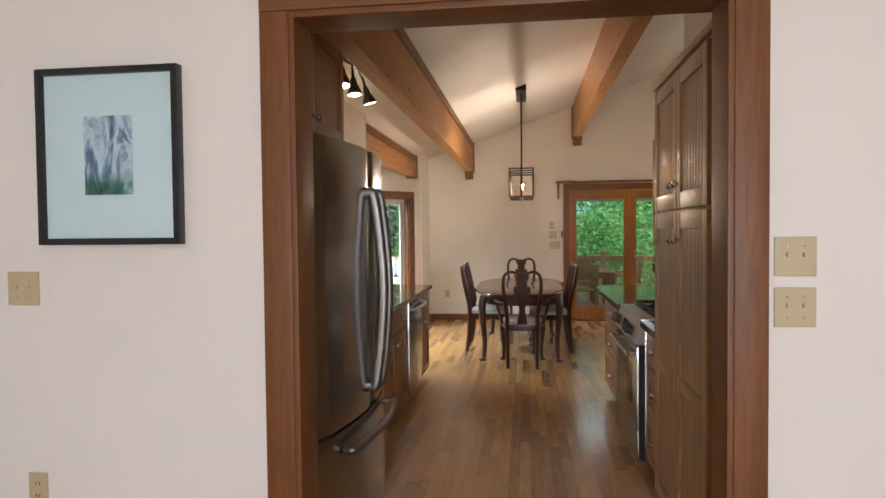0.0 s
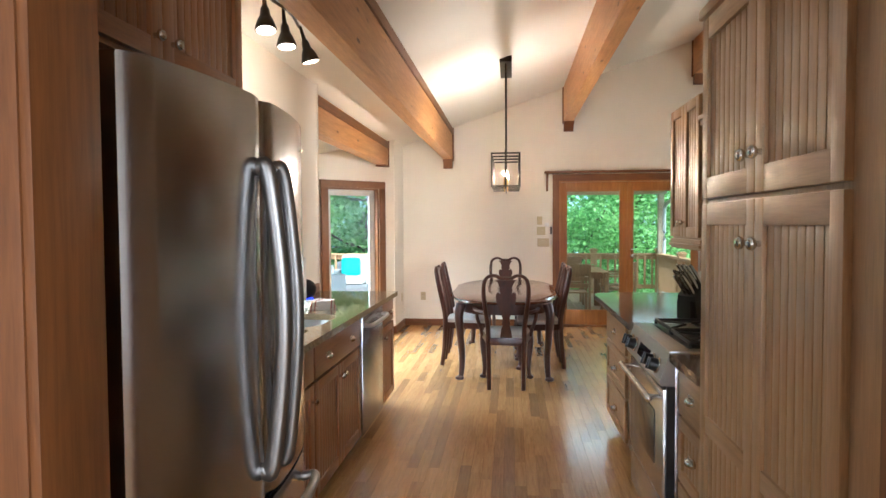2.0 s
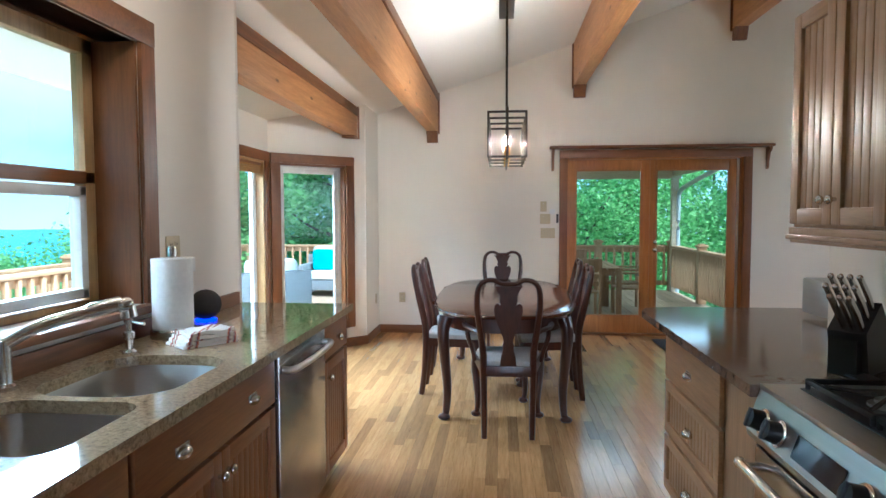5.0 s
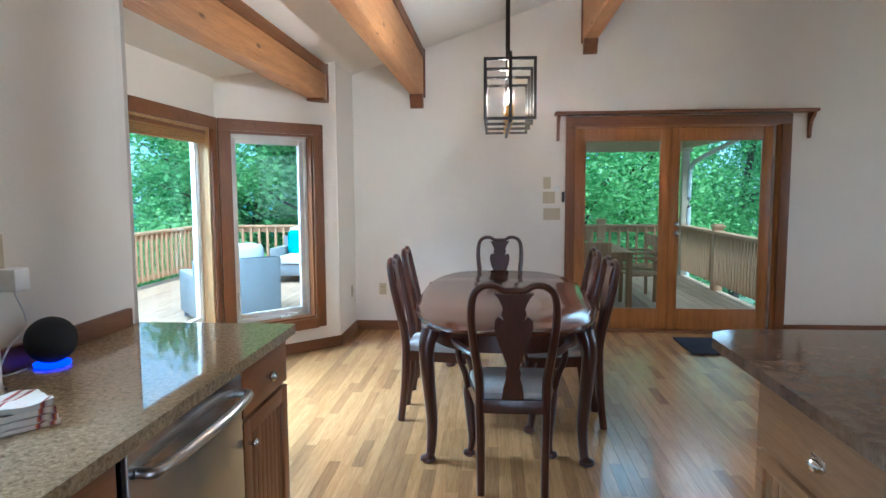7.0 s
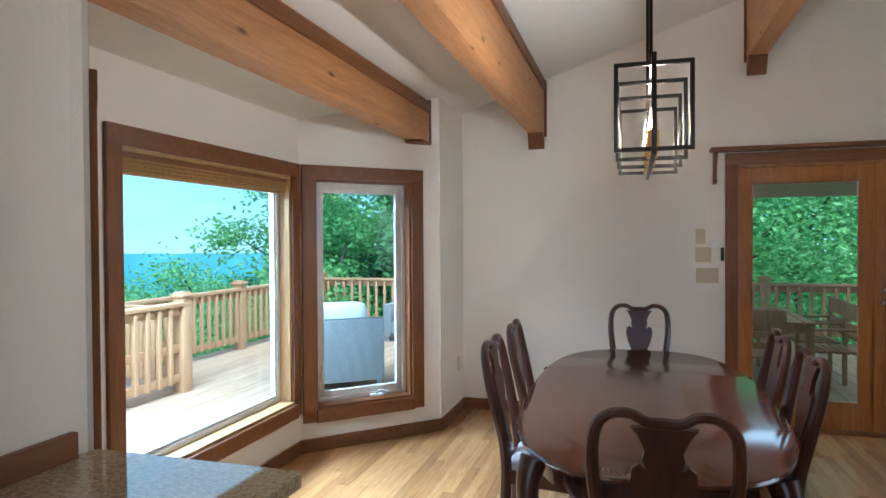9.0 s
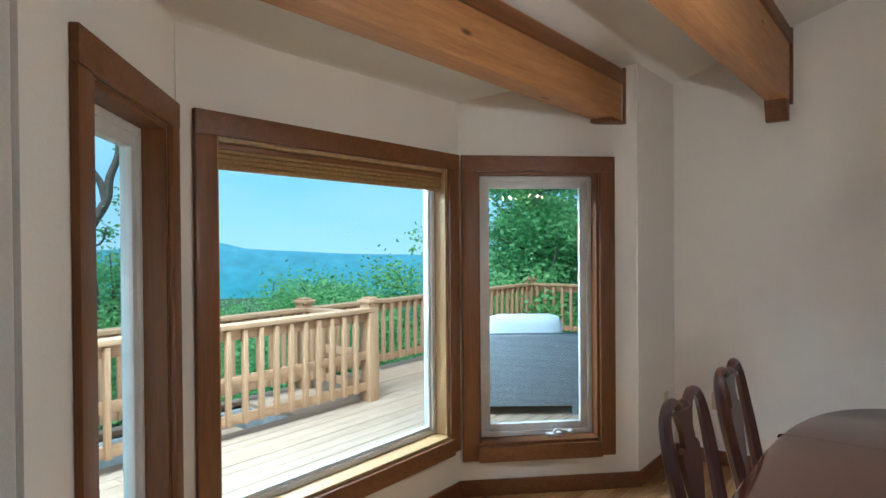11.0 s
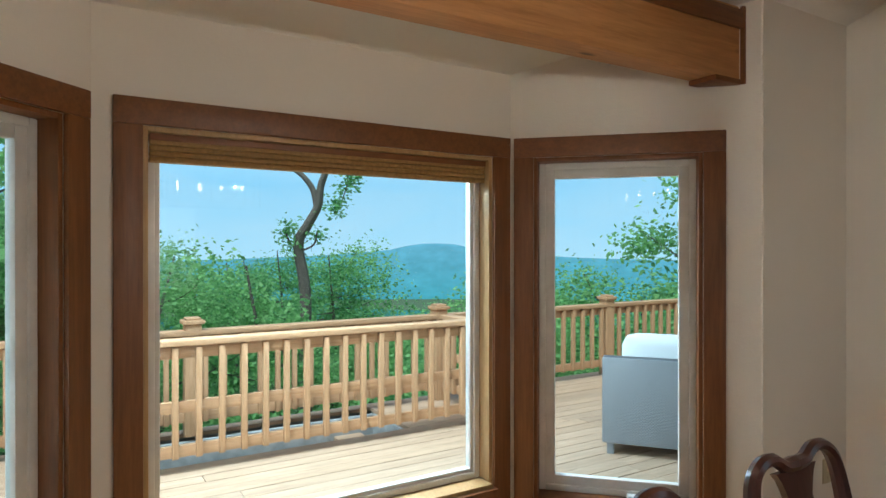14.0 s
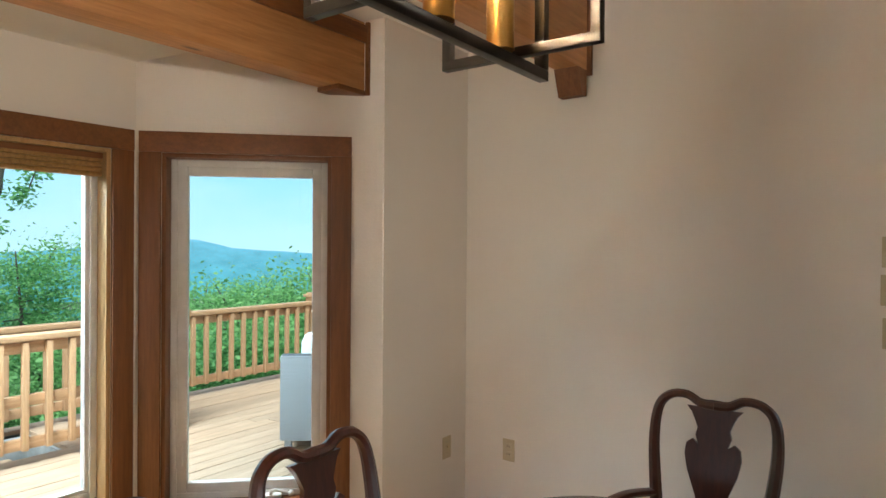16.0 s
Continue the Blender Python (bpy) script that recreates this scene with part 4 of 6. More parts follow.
# drawer base under the peninsula
c = thing("base_cabinet", (0.98, 5.35, 0), "oak base cabinet with three drawers and cup pulls", "cabinet", "range-side base cabinets")
quick("carcass", M_OAK["z"], c, [(RX + 0.002, 1.27, 4.81, 5.965, 0.10, 0.868)], 0.002)
quick("toe_kick", M_BLACK, c, [(RX + 0.07, 1.27, 4.81, 5.91, 0, 0.10)], 0)
for z0, z1, bead in ((0.64, 0.855, False), (0.385, 0.63, True), (0.115, 0.375, True)):
    f = drawer(c, MR, 5.22, 5.955, z0, z1, M_OAK, bead)
    cup_pull(f, MR, 5.59, (z0 + z1) / 2 - 0.02)
c = thing("peninsula_cabinet", (1.6, 5.85, 0), "plain oak back of the peninsula cabinets", "cabinet")
quick("carcass", M_OAK["z"], c, [(1.30, 1.93, 5.77, 5.965, 0.0, 0.868)], 0.003)
bm = bmesh.new()
outline = [(0.61, 4.81), (1.278, 4.81), (1.278, 5.752), (2.0, 5.752), (2.0, 6.37), (0.80, 6.37), (0.70, 6.345), (0.645, 6.31), (0.612, 6.22)]
slab_with_holes(bm, outline, [], 0.87, 0.905)
es = [e for e in bm.edges if len(e.link_faces) == 2 and e.calc_face_angle(0) > 1.2 and abs(e.verts[0].co.z - e.verts[1].co.z) < 1e-5]
bmesh.ops.bevel(bm, geom=es, offset=0.006, segments=2, affect="EDGES")
tagged(part("worktop", bm, M_GRANITE_B), "polished brown granite peninsula worktop with a rounded corner", "worktop")

# cabinets over the range
UX = 0.985
MU = axes_x(UX, -1)
uc = thing("wall_cabinet", (1.13, 5.12, 1.33), "oak wall cabinet with two beaded doors", "cabinet")
quick("carcass", M_OAK["z"], uc, [(UX + 0.002, 1.275, 4.81, 5.42, 1.345, 2.12)], 0.003)
for a, b, k in ((4.82, 5.115, 5.085), (5.115, 5.41, 5.145)):
    d = bead_door(uc, MU, a, b, 1.355, 2.11, M_OAK)
    knob(d, MU, k, 1.44)
quick("light_rail", M_OAK["y"], uc, [(UX - 0.012, 1.275, 4.81, 5.432, 1.318, 1.345), (UX - 0.02, 1.275, 4.81, 5.44, 1.30, 1.318), (UX - 0.008, 1.275, 4.81, 5.428, 1.288, 1.30)], 0.004)
hd = thing("hood_cabinet", (1.13, 4.42, 1.33), "open oak cabinet over the range with a darker oak back panel", "cabinet")
for y in (4.785, 4.035):
    quick("side", M_OAK["z"], hd, [(UX + 0.002, 1.275, y, y + 0.023, 1.30, 2.2)], 0.003)
quick("top_panel", M_OAK["y"], hd, [(UX, 1.275, 4.036, 4.807, 1.98, 2.2)], 0.003)
quick("moulding", M_OAK["y"], hd, [(UX - 0.03, UX, 4.03, 4.812, 1.965, 1.99), (UX - 0.018, UX, 4.03, 4.812, 1.94, 1.965)], 0.005)
# back panel takes the darker of the two cabinet oaks
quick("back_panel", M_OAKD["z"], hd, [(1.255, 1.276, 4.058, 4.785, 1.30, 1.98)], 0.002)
bm = bmesh.new()
lathe(bm, (0, 0, 0), [(0.165, 0), (0.175, 0.006), (0.16, 0.02), (0.12, 0.035), (0.06, 0.042), (0.02, 0.044)], 28)
bmesh.ops.transform(bm, matrix=Matrix.Translation((1.10, 4.62, 1.50)) @ Matrix.Rotation(radians(-80), 4, "Y"), verts=bm.verts[:])
hp = tagged(part("hanging_pan_lid", bm, M_STEELX, None, "", True), "round steel pan lid hung inside the range cabinet", "pan lid")

# ---- dining place ----
def outline_part(name, outline, depth, m, material, parent, bevel=0.004):
    """A sawn board: the outline lies in the local xz plane and is depth thick."""
    bm = bmesh.new()
    f = [bm.verts.new((x, -depth / 2, z)) for x, z in outline]
    k = [bm.verts.new((x, depth / 2, z)) for x, z in outline]
    n = len(f)
    bm.faces.new(f)
    bm.faces.new(k[::-1])
    for i in range(n):
        bm.faces.new((f[i], k[i], k[(i + 1) % n], f[(i + 1) % n]))
    bmesh.ops.transform(bm, matrix=m, verts=bm.verts[:])
    return part(name, bm, material, parent, smooth=True)


def cabriole(bm, x, y, top, out, r=0.026, foot=0.034, k=1.0):
    """A curved leg with a pad foot; out is the way that the knee bulges."""
    ox, oy = out[0] * k, out[1] * k
    pts = smooth_path([(x, y, top), (x + 0.022 * ox, y + 0.022 * oy, top * 0.86), (x + 0.012 * ox, y + 0.012 * oy, top * 0.6), (x - 0.004 * ox, y - 0.004 * oy, top * 0.3), (x + 0.004 * ox, y + 0.004 * oy, 0.05), (x + 0.02 * ox, y + 0.02 * oy, 0.02)], 5)
    n = len(pts)
    rad = []
    for i in range(n):
        s = i / (n - 1)
        rad.append(r * (1.45 - 1.25 * s) if s < 0.2 else r * (1.2 - 0.83 * (s - 0.2)) if s < 0.85 else r * 0.66)
    tube(bm, pts, rad, 10, (1, 1), (0.6, 0.8, 0))
    lathe(bm, (x + 0.018 * ox, y + 0.018 * oy, 0.0), [(foot * 0.7, 0), (foot, 0.01), (foot * 0.92, 0.026), (foot * 0.5, 0.036)], 12)


def splat_outline():
    """Vase-shaped back splat, half by half."""
    half = [(0.052, 0.0), (0.045, 0.06), (0.032, 0.11), (0.036, 0.135), (0.028, 0.16), (0.034, 0.19), (0.056, 0.25), (0.078, 0.31), (0.088, 0.36), (0.084, 0.395), (0.066, 0.41), (0.046, 0.395), (0.056, 0.425), (0.050, 0.45), (0.060, 0.475), (0.072, 0.50), (0.088, 0.518)]
    return [(x, z) for x, z in half] + [(-x, z) for x, z in half[::-1]]


def dining_chair(at, arms, label, group):
    """Built at the origin with its front towards +y, then moved."""
    c = tagged(new("dining_chair"), label, "chair", group)
    lean = Matrix.Translation((0, -0.205, 0.455)) @ Matrix.Rotation(radians(-9), 4, "X").inverted()
    rails = [("seat_rail", (-0.225, 0.225, 0.20, 0.228, 0.385, 0.445)), ("seat_rail", (-0.17, 0.17, -0.225, -0.20, 0.385, 0.45)), ]
    for n, b in rails:
        bm = bmesh.new()
        box(bm, *b, bevel=0.005)
        part(n, bm, M_MAHOG, c, smooth=True)
    for s in (-1, 1):
        bm = bmesh.new()
        prism(bm, [(s * 0.165, -0.21), (s * 0.145, -0.21), (s * 0.205, 0.21), (s * 0.232, 0.21)], 0.385, 0.445)
        part("seat_rail", bm, M_MAHOG, c)
    bm = bmesh.new()
    n = 10
    outline = [(-0.15, -0.20), (0.15, -0.20), (0.175, -0.08), (0.212, 0.15), (0.20, 0.212), (-0.20, 0.212), (-0.212, 0.15), (-0.175, -0.08)]
    rings = [[bm.verts.new((x * s, y * s, z)) for x, y in outline] for s, z in ((0.99, 0.44), (1.0, 0.455), (0.98, 0.475), (0.85, 0.492), (0.5, 0.503), (0.1, 0.505))]
    for a, b in zip(rings, rings[1:]):
        for i in range(8):
            bm.faces.new((a[i], a[(i + 1) % 8], b[(i + 1) % 8], b[i]))
    bm.faces.new(rings[-1])
    bm.faces.new(rings[0][::-1])
    part("seat_cushion", bm, M_SEAT, c, "pale grey-blue upholstered seat", True)
    for s in (-1, 1):
        bm = bmesh.new()
        cabriole(bm, s * 0.205, 0.19, 0.42, (s * 0.7, 0.7))
        part("front_leg", bm, M_MAHOG, c, smooth=True)
        bm = bmesh.new()
        tube(bm, smooth_path([(s * 0.148, -0.245, 0.0), (s * 0.15, -0.222, 0.18), (s * 0.155, -0.208, 0.42), (s * 0.158, -0.215, 0.55), (s * 0.178, -0.245, 0.70), (s * 0.192, -0.275, 0.84), (s * 0.183, -0.295, 0.945), (s * 0.145, -0.302, 0.99), (s * 0.09, -0.303, 0.997), (s * 0.045, -0.301, 0.975), (0.0, -0.300, 0.973)], 6), [0.0205 + 0.004 * math.sin(i * 0.1) for i in range(61)], 8, (1.05, 0.9), (0, 1, 0))
        part("back_post", bm, M_MAHOG, c, smooth=True)
    m = Matrix.Translation((0, -0.214, 0.452)) @ Matrix.Rotation(radians(9.7), 4, "X")
    outline_part("back_splat", splat_outline(), 0.016, m, M_MAHOG, c)
    if arms:
        for s in (-1, 1):
            bm = bmesh.new()
            tube(bm, smooth_path([(s * 0.175, -0.235, 0.665), (s * 0.235, -0.13, 0.672), (s * 0.275, 0.0, 0.665), (s * 0.285, 0.09, 0.672), (s * 0.262, 0.125, 0.678)], 6), 0.019, 8, (0.7, 1.1))
            part("arm", bm, M_MAHOG, c, smooth=True)
            bm = bmesh.new()
            tube(bm, smooth_path([(s * 0.272, 0.085, 0.66), (s * 0.262, 0.03, 0.58), (s * 0.235, 0.045, 0.50), (s * 0.222, 0.075, 0.42)], 6), 0.016, 8, (1, 1), (1, 0, 0))
            part("arm_support", bm, M_MAHOG, c, smooth=True)
    c.matrix_basis = at
    return c


near = dining_chair(pose(-0.055, 7.08, 0), True, "dark mahogany armchair with vase splat and pale seat", "chairs round the table")
copy_thing(near, pose(-0.085, 9.36, 0, 0, 0, 180))
side = dining_chair(pose(-0.47, 7.92, 0, 0, 0, -90), False, "dark mahogany side chair with vase splat and pale seat", "chairs round the table")
copy_thing(side, pose(-0.475, 8.53, 0, 0, 0, -88))
copy_thing(side, pose(0.265, 7.85, 0, 0, 0, 91))
copy_thing(side, pose(0.26, 8.42, 0, 0, 0, 89))


def oval(cx, cy, a, b, n=72, e=2.9):
    out = []
    for i in range(n):
        t = 2 * math.pi * i / n
        c, s = math.cos(t), math.sin(t)
        out.append((cx + a * math.copysign(abs(c) ** (2 / e), c), cy + b * math.copysign(abs(s) ** (2 / e), s)))
    return out


tb = thing("dining_table", (-0.075, 8.10, 0), "oval polished mahogany dining table on cabriole legs", "table")
for y0, y1 in ((6.9, 7.62), (7.622, 8.578), (8.58, 9.35)):
    bm = bmesh.new()
    rings = []
    for k, z in ((-0.012, 0.722), (0.0, 0.728), (0.004, 0.737), (0.0, 0.746), (-0.008, 0.75)):
        ring = [bm.verts.new((x, min(max(y, y0), y1), z)) for x, y in oval(-0.075, 8.12, 0.535 + k, 1.16 + k)]
        rings.append(ring)
    for a, b in zip(rings, rings[1:]):
        for i in range(len(a)):
            bm.faces.new((a[i], a[(i + 1) % len(a)], b[(i + 1) % len(a)], b[i]))
    bm.faces.new(rings[0][::-1])
    bm.faces.new(rings[-1])
    bmesh.ops.remove_doubles(bm, verts=bm.verts[:], dist=0.0005)
    bmesh.ops.dissolve_degenerate(bm, edges=bm.edges[:], dist=0.0004)
    part("table_leaf", bm, M_MAHOG_TOP, tb, smooth=True)
bm = bmesh.new()
slab_with_holes(bm, oval(-0.075, 8.10, 0.475, 1.05), [oval(-0.075, 8.10, 0.445, 1.02)], 0.62, 0.722)
part("apron", bm, M_MAHOG, tb, smooth=True)
for sx in (-1, 1):
    for sy in (-1, 1):
        bm = bmesh.new()
        cabriole(bm, -0.075 + sx * 0.395, 8.10 + sy * 0.89, 0.70, (sx * 0.7, sy * 0.7), 0.034, 0.042, 1.35)
        part("leg", bm, M_MAHOG, tb, smooth=True)

# chandelier: open frames round a row of candle bulbs
PXC = -0.06
ch = thing("chandelier", (PXC, 7.85, 1.79), "dark bronze open-frame chandelier with lit candle bulbs", "chandelier")
CY = (7.40, 7.69, 7.98, 8.28)
for i, y in enumerate(CY):
    w, z0, z1 = 0.139, 1.79, 2.115
    t = 0.008
    quick("cross_frame", M_BRONZE, ch, [(PXC - w, PXC + w, y - t, y + t, z0, z0 + 2 * t), (PXC - w, PXC + w, y - t, y + t, z1 - 2 * t, z1), (PXC - w, PXC - w + 2 * t, y - t * 0.99, y + t * 0.99, z0, z1), (PXC + w - 2 * t, PXC + w, y - t * 0.99, y + t * 0.99, z0, z1)], 0.002)
quick("long_frame", M_BRONZE, ch, [(PXC - 0.009, PXC + 0.009, 7.34, 8.37, 1.772, 1.79), (PXC - 0.009, PXC + 0.009, 7.34, 8.37, 2.115, 2.133), (PXC - 0.009, PXC + 0.009, 7.34, 7.358, 1.79, 2.115), (PXC - 0.009, PXC + 0.009, 8.352, 8.37, 1.79, 2.115)], 0.002)
bulb_glow = glow("warm_filament", (1.0, 0.62, 0.27), 60.0)
for k in range(6):
    y = 7.47 + 0.152 * k
    bm = bmesh.new()
    lathe(bm, (PXC, y, 1.79), [(0.021, 0), (0.021, 0.085), (0.017, 0.088), (0.017, 0.09)], 16)
    cs = part("candle_sleeve", bm, M_BRASS, ch, "aged brass candle sleeve", True)
    bm = bmesh.new()
    lathe(bm, (PXC, y, 1.90), [(0.009, 0), (0.011, 0.03), (0.009, 0.05), (0.004, 0.062)], 10)
    part("filament", bm, bulb_glow, cs, "glowing filament", True)
    bm = bmesh.new()
    lathe(bm, (PXC, y, 1.88), [(0.013, 0), (0.022, 0.025), (0.025, 0.045), (0.019, 0.08), (0.008, 0.105), (0.003, 0.112)], 16)
    b = part("bulb", bm, glass("bulb_glass", (0.98, 0.96, 0.92)), cs, "clear candle bulb", True)
    b.visible_shadow = False
for k in range(3):
    lamp("chandelier_bulb", "POINT", Matrix.Translation((PXC, 7.55 + 0.31 * k, 1.935)), 12, WARM, 0.012)
for y in (7.70, 8.25):
    bm = bmesh.new()
    cyl(bm, (PXC, y, 2.13), (PXC, y, ceil_z(PXC) - 0.03), 0.0075, None, 10)
    part("rod", bm, M_BRONZE, ch, smooth=True)
quick("canopy", M_BRONZE, ch, [(PXC - 0.06, PXC + 0.06, 7.62, 8.33, ceil_z(PXC) - 0.045, ceil_z(PXC) + 0.015)], 0.004)

# track light over the sink
tk = thing("track_light", (-1.23, 4.73, 2.62), "bronze three-head spotlight bar on the ceiling, lit", "spotlight")
bm = bmesh.new()
lathe(bm, (-1.23, 4.60, 2.635), [(0.06, 0), (0.062, 0.02), (0.05, 0.06)], 20)
part("canopy", bm, M_BRONZE, tk, smooth=True)
bm = bmesh.new()
tube(bm, smooth_path([(-1.22, 4.42, 2.60), (-1.25, 4.60, 2.615), (-1.21, 4.78, 2.60), (-1.24, 5.02, 2.595)], 8), 0.009, 8)
part("bar", bm, M_BRONZE, tk, smooth=True)
shade_lit = glow("frosted_lamp", (1.0, 0.86, 0.66), 9.0)
for y, aim in ((4.46, (0.02, -0.03)), (4.73, (0.02, -0.01)), (5.0, (0.05, 0.04))):
    top = Vector((-1.23, y, 2.60))
    end = top + Vector((aim[0], aim[1], -0.20))
    mm = Matrix.Translation(end) @ (top - end).to_track_quat("Z", "Y").to_matrix().to_4x4()
    bm = bmesh.new()
    lathe(bm, (0, 0, 0), [(0.052, 0), (0.054, 0.006), (0.04, 0.05), (0.026, 0.075), (0.022, 0.11), (0.012, 0.13), (0.008, 0.205)], 20)
    bmesh.ops.transform(bm, matrix=mm, verts=bm.verts[:])
    hdp = part("lamp_head", bm, M_BRONZE, tk, smooth=True)
    bm = bmesh.new()
    lathe(bm, (0, 0, -0.004), [(0.044, 0), (0.044, 0.003)], 20)
    bmesh.ops.transform(bm, matrix=mm, verts=bm.verts[:])
    part("lamp_face", bm, shade_lit, hdp, "lit frosted lamp face", True)
    lamp("track_lamp", "POINT", Matrix.Translation(end + Vector((0.0, 0, -0.05))), 1.7, (1.0, 0.84, 0.64), 0.03)

# ---- deck and porch ----
DZ = -0.05
dk = tagged(new("deck"), "pale weathered cedar deck of narrow boards", "deck", kind="structure")
PIT = (-5.42, -4.68, 7.25, 9.60)
def deck_board(x, y0, y1, w=0.135):
    bm = bmesh.new()
    box(bm, x, x + w - 0.006, y0, y1 - 0.004, DZ - 0.035, DZ + random.uniform(-0.0015, 0.0015), 0.003)
    part("deck_board", bm, M_DECK, dk, smooth=False)
x = -5.62
while x < -2.45:
    spans = [(4.0, 15.28)]
    if x + 0.135 > PIT[0] and x < PIT[1]:
        spans = [(4.0, PIT[2]), (PIT[3], 15.28)]
    elif x > -2.6:
        spans = [(9.1, 15.28)]
    for a, b in spans:
        cut = a
        while cut < b - 0.01:
            e = min(b, cut + random.uniform(2.4, 4.2))
            if b - e < 0.6:
                e = b
            deck_board(x, cut, e)
            cut = e
    x += 0.135
while x < 3.1:
    top = 15.28
    y0 = 10.52 if x > -1.7 else 9.85
    cut = y0
    while cut < top - 0.01:
        e = min(top, cut + random.uniform(2.0, 3.6))
        if top - e < 0.6:
            e = top
        deck_board(x, cut, e)
        cut = e
    x += 0.135
for name, b in (("rim_joist", (-5.66, -5.62, 4.0, 15.28, -0.33, -0.06)), ("rim_joist", (-5.66, 3.2, 15.28, 15.32, -0.33, -0.06)), ("stair_stringer", (-5.42, -5.38, 7.25, 9.6, -0.30, -0.09)), ("stair_stringer", (-4.72, -4.68, 7.25, 9.6, -0.30, -0.09)), ("stair_trimmer", (-5.42, -4.68, 9.58, 9.62, -0.30, -0.09))):
    quick(name, plain("weathered_joist", (0.30, 0.30, 0.30), 0.8, 0, 0.25, 8), dk, [b], 0.003)
for i in range(8):
    y = 9.45 - 0.28 * i
    quick("stair_tread", M_DECK, dk, [(-5.38, -4.72, y - 0.26, y, DZ - 0.19 * (i + 1) - 0.04, DZ - 0.19 * (i + 1))], 0.003)


def railing(label, p0, p1, posts=(), top=0.915, gap=0.15, double=False):
    """Posts with caps, two rails and square balusters between two points."""
    d = Vector((p1[0] - p0[0], p1[1] - p0[1], 0))
    m = Matrix.Translation((p0[0], p0[1], 0)) @ Matrix.Rotation(math.atan2(d.y, d.x), 4, "Z")
    L = d.length
    r = thing("deck_railing", (p0[0], p0[1], DZ), label, "railing", "deck railings")
    for s in posts:
        bm = bmesh.new()
        box(bm, s - 0.065, s + 0.065, -0.065, 0.065, DZ, top + 0.05, 0.008)
        bmesh.ops.transform(bm, matrix=m, verts=bm.verts[:])
        po = part("post", bm, M_RAIL, r, smooth=True)
        bm = bmesh.new()
        box(bm, s - 0.085, s + 0.085, -0.085, 0.085, top + 0.05, top + 0.085, 0.01)
        box(bm, s - 0.06, s + 0.06, -0.06, 0.06, top + 0.083, top + 0.105, 0.012)
        bmesh.ops.transform(bm, matrix=m, verts=bm.verts[:])
        part("post_cap", bm, M_RAIL, po, smooth=True)
    grain = M_RAIL_X if abs(d.x) > abs(d.y) else M_RAIL_Y
    extra = ((0, L, -0.02, 0.02, DZ + 0.41, DZ + 0.49),) if double else ()
    for b in extra + ((0, L, -0.07, 0.07, top - 0.04, top), (0, L, -0.02, 0.02, top - 0.13, top - 0.041), (0, L, -0.02, 0.02, DZ + 0.11, DZ + 0.19)):
        bm = bmesh.new()
        box(bm, *b, bevel=0.005)
        bmesh.ops.transform(bm, matrix=m, verts=bm.verts[:])
        part("rail", bm, grain, r, smooth=True)
    n = int(L / gap)
    bm = bmesh.new()
    box(bm, -0.02, 0.02, -0.021, 0.021, DZ + 0.11, top - 0.05, 0.003)
    base = part("baluster", bm, M_RAIL, r, smooth=True)
    spots = [(i + 0.5) * L / n for i in range(n)]
    spots = [s for s in spots if all(abs(s - q) > 0.09 for q in posts)]
    for i, s in enumerate(spots):
        b = base if i == 0 else base.copy()
        if i:
            scene.collection.objects.link(b)
        b.matrix_parent_inverse = r.matrix_basis.inverted()
        b.matrix_basis = m @ Matrix.Translation((s, -0.042, 0))
    return r


M_RAIL_X = wood("rail_cedar_x", (0.36, 0.19, 0.09), (0.54, 0.32, 0.175), "x", 0.7, 0.8)
M_RAIL_Y = wood("rail_cedar_y", (0.36, 0.19, 0.09), (0.54, 0.32, 0.175), "y", 0.7, 0.8)
railing("cedar railing along the deck's outer edge", (-5.43, 4.1), (-5.43, 15.2), (0.1, 1.55, 3.88, 6.24, 8.61, 11.08), 0.81)
railing("cedar railing beside the deck stairs", (-4.55, 7.18), (-4.50, 10.37), (0.0, 3.19), 0.86, 0.15, True)
railing("short cedar railing at the stair landing", (-5.37, 10.37), (-4.58, 10.37), (), 0.81, 0.15, True)
railing("short cedar railing at the stair foot", (-5.37, 7.18), (-4.63, 7.18), (), 0.81)
railing("cedar railing along the deck's north edge", (-5.36, 15.2), (3.03, 15.2), (2.4, 4.8, 7.1), 0.81)
railing("cedar railing along the porch side", (3.10, 15.2), (3.10, 10.7), (0.0, 1.8, 4.2), 0.81, 0.1)

pr = thing("porch_roof", (1.6, 12.8, 2.05), "pale boarded porch roof on cedar posts", "porch")
M_PORCH = wood("porch_board", (0.40, 0.31, 0.21), (0.56, 0.46, 0.34), "x", 0.7, 0.7)
quick("front_beam", M_PORCH, pr, [(-0.3, 3.2, 14.98, 15.12, 2.05, 2.30)], 0.006)
quick("side_beam", M_PORCH, pr, [(3.04, 3.16, 10.95, 14.98, 2.10, 2.31)], 0.006)
quick("soffit", plain("soffit_paint", (0.76, 0.74, 0.68), 0.6), pr, [(-0.5, 3.5, 10.95, 15.4, 2.31, 2.36)], 0.004)
for px, py in ((3.10, 15.05), (0.0, 15.05)):
    quick("porch_post", M_PORCH, pr, [(px - 0.06, px + 0.06, py - 0.06, py + 0.06, DZ, 2.05)], 0.006)
bm = bmesh.new()
tube(bm, smooth_path([(3.62, 13.2, 2.28), (3.40, 13.9, 2.10), (3.22, 14.6, 1.92), (3.17, 14.95, 1.80), (3.16, 15.0, 1.55), (3.16, 15.0, 0.6), (3.16, 15.0, -0.2)], 6), 0.04, 8)
tagged(part("downspout", bm, plain("painted_gutter", (0.55, 0.57, 0.58), 0.4), None, "", True), "pale metal downspout bent round the porch post", "downspout")

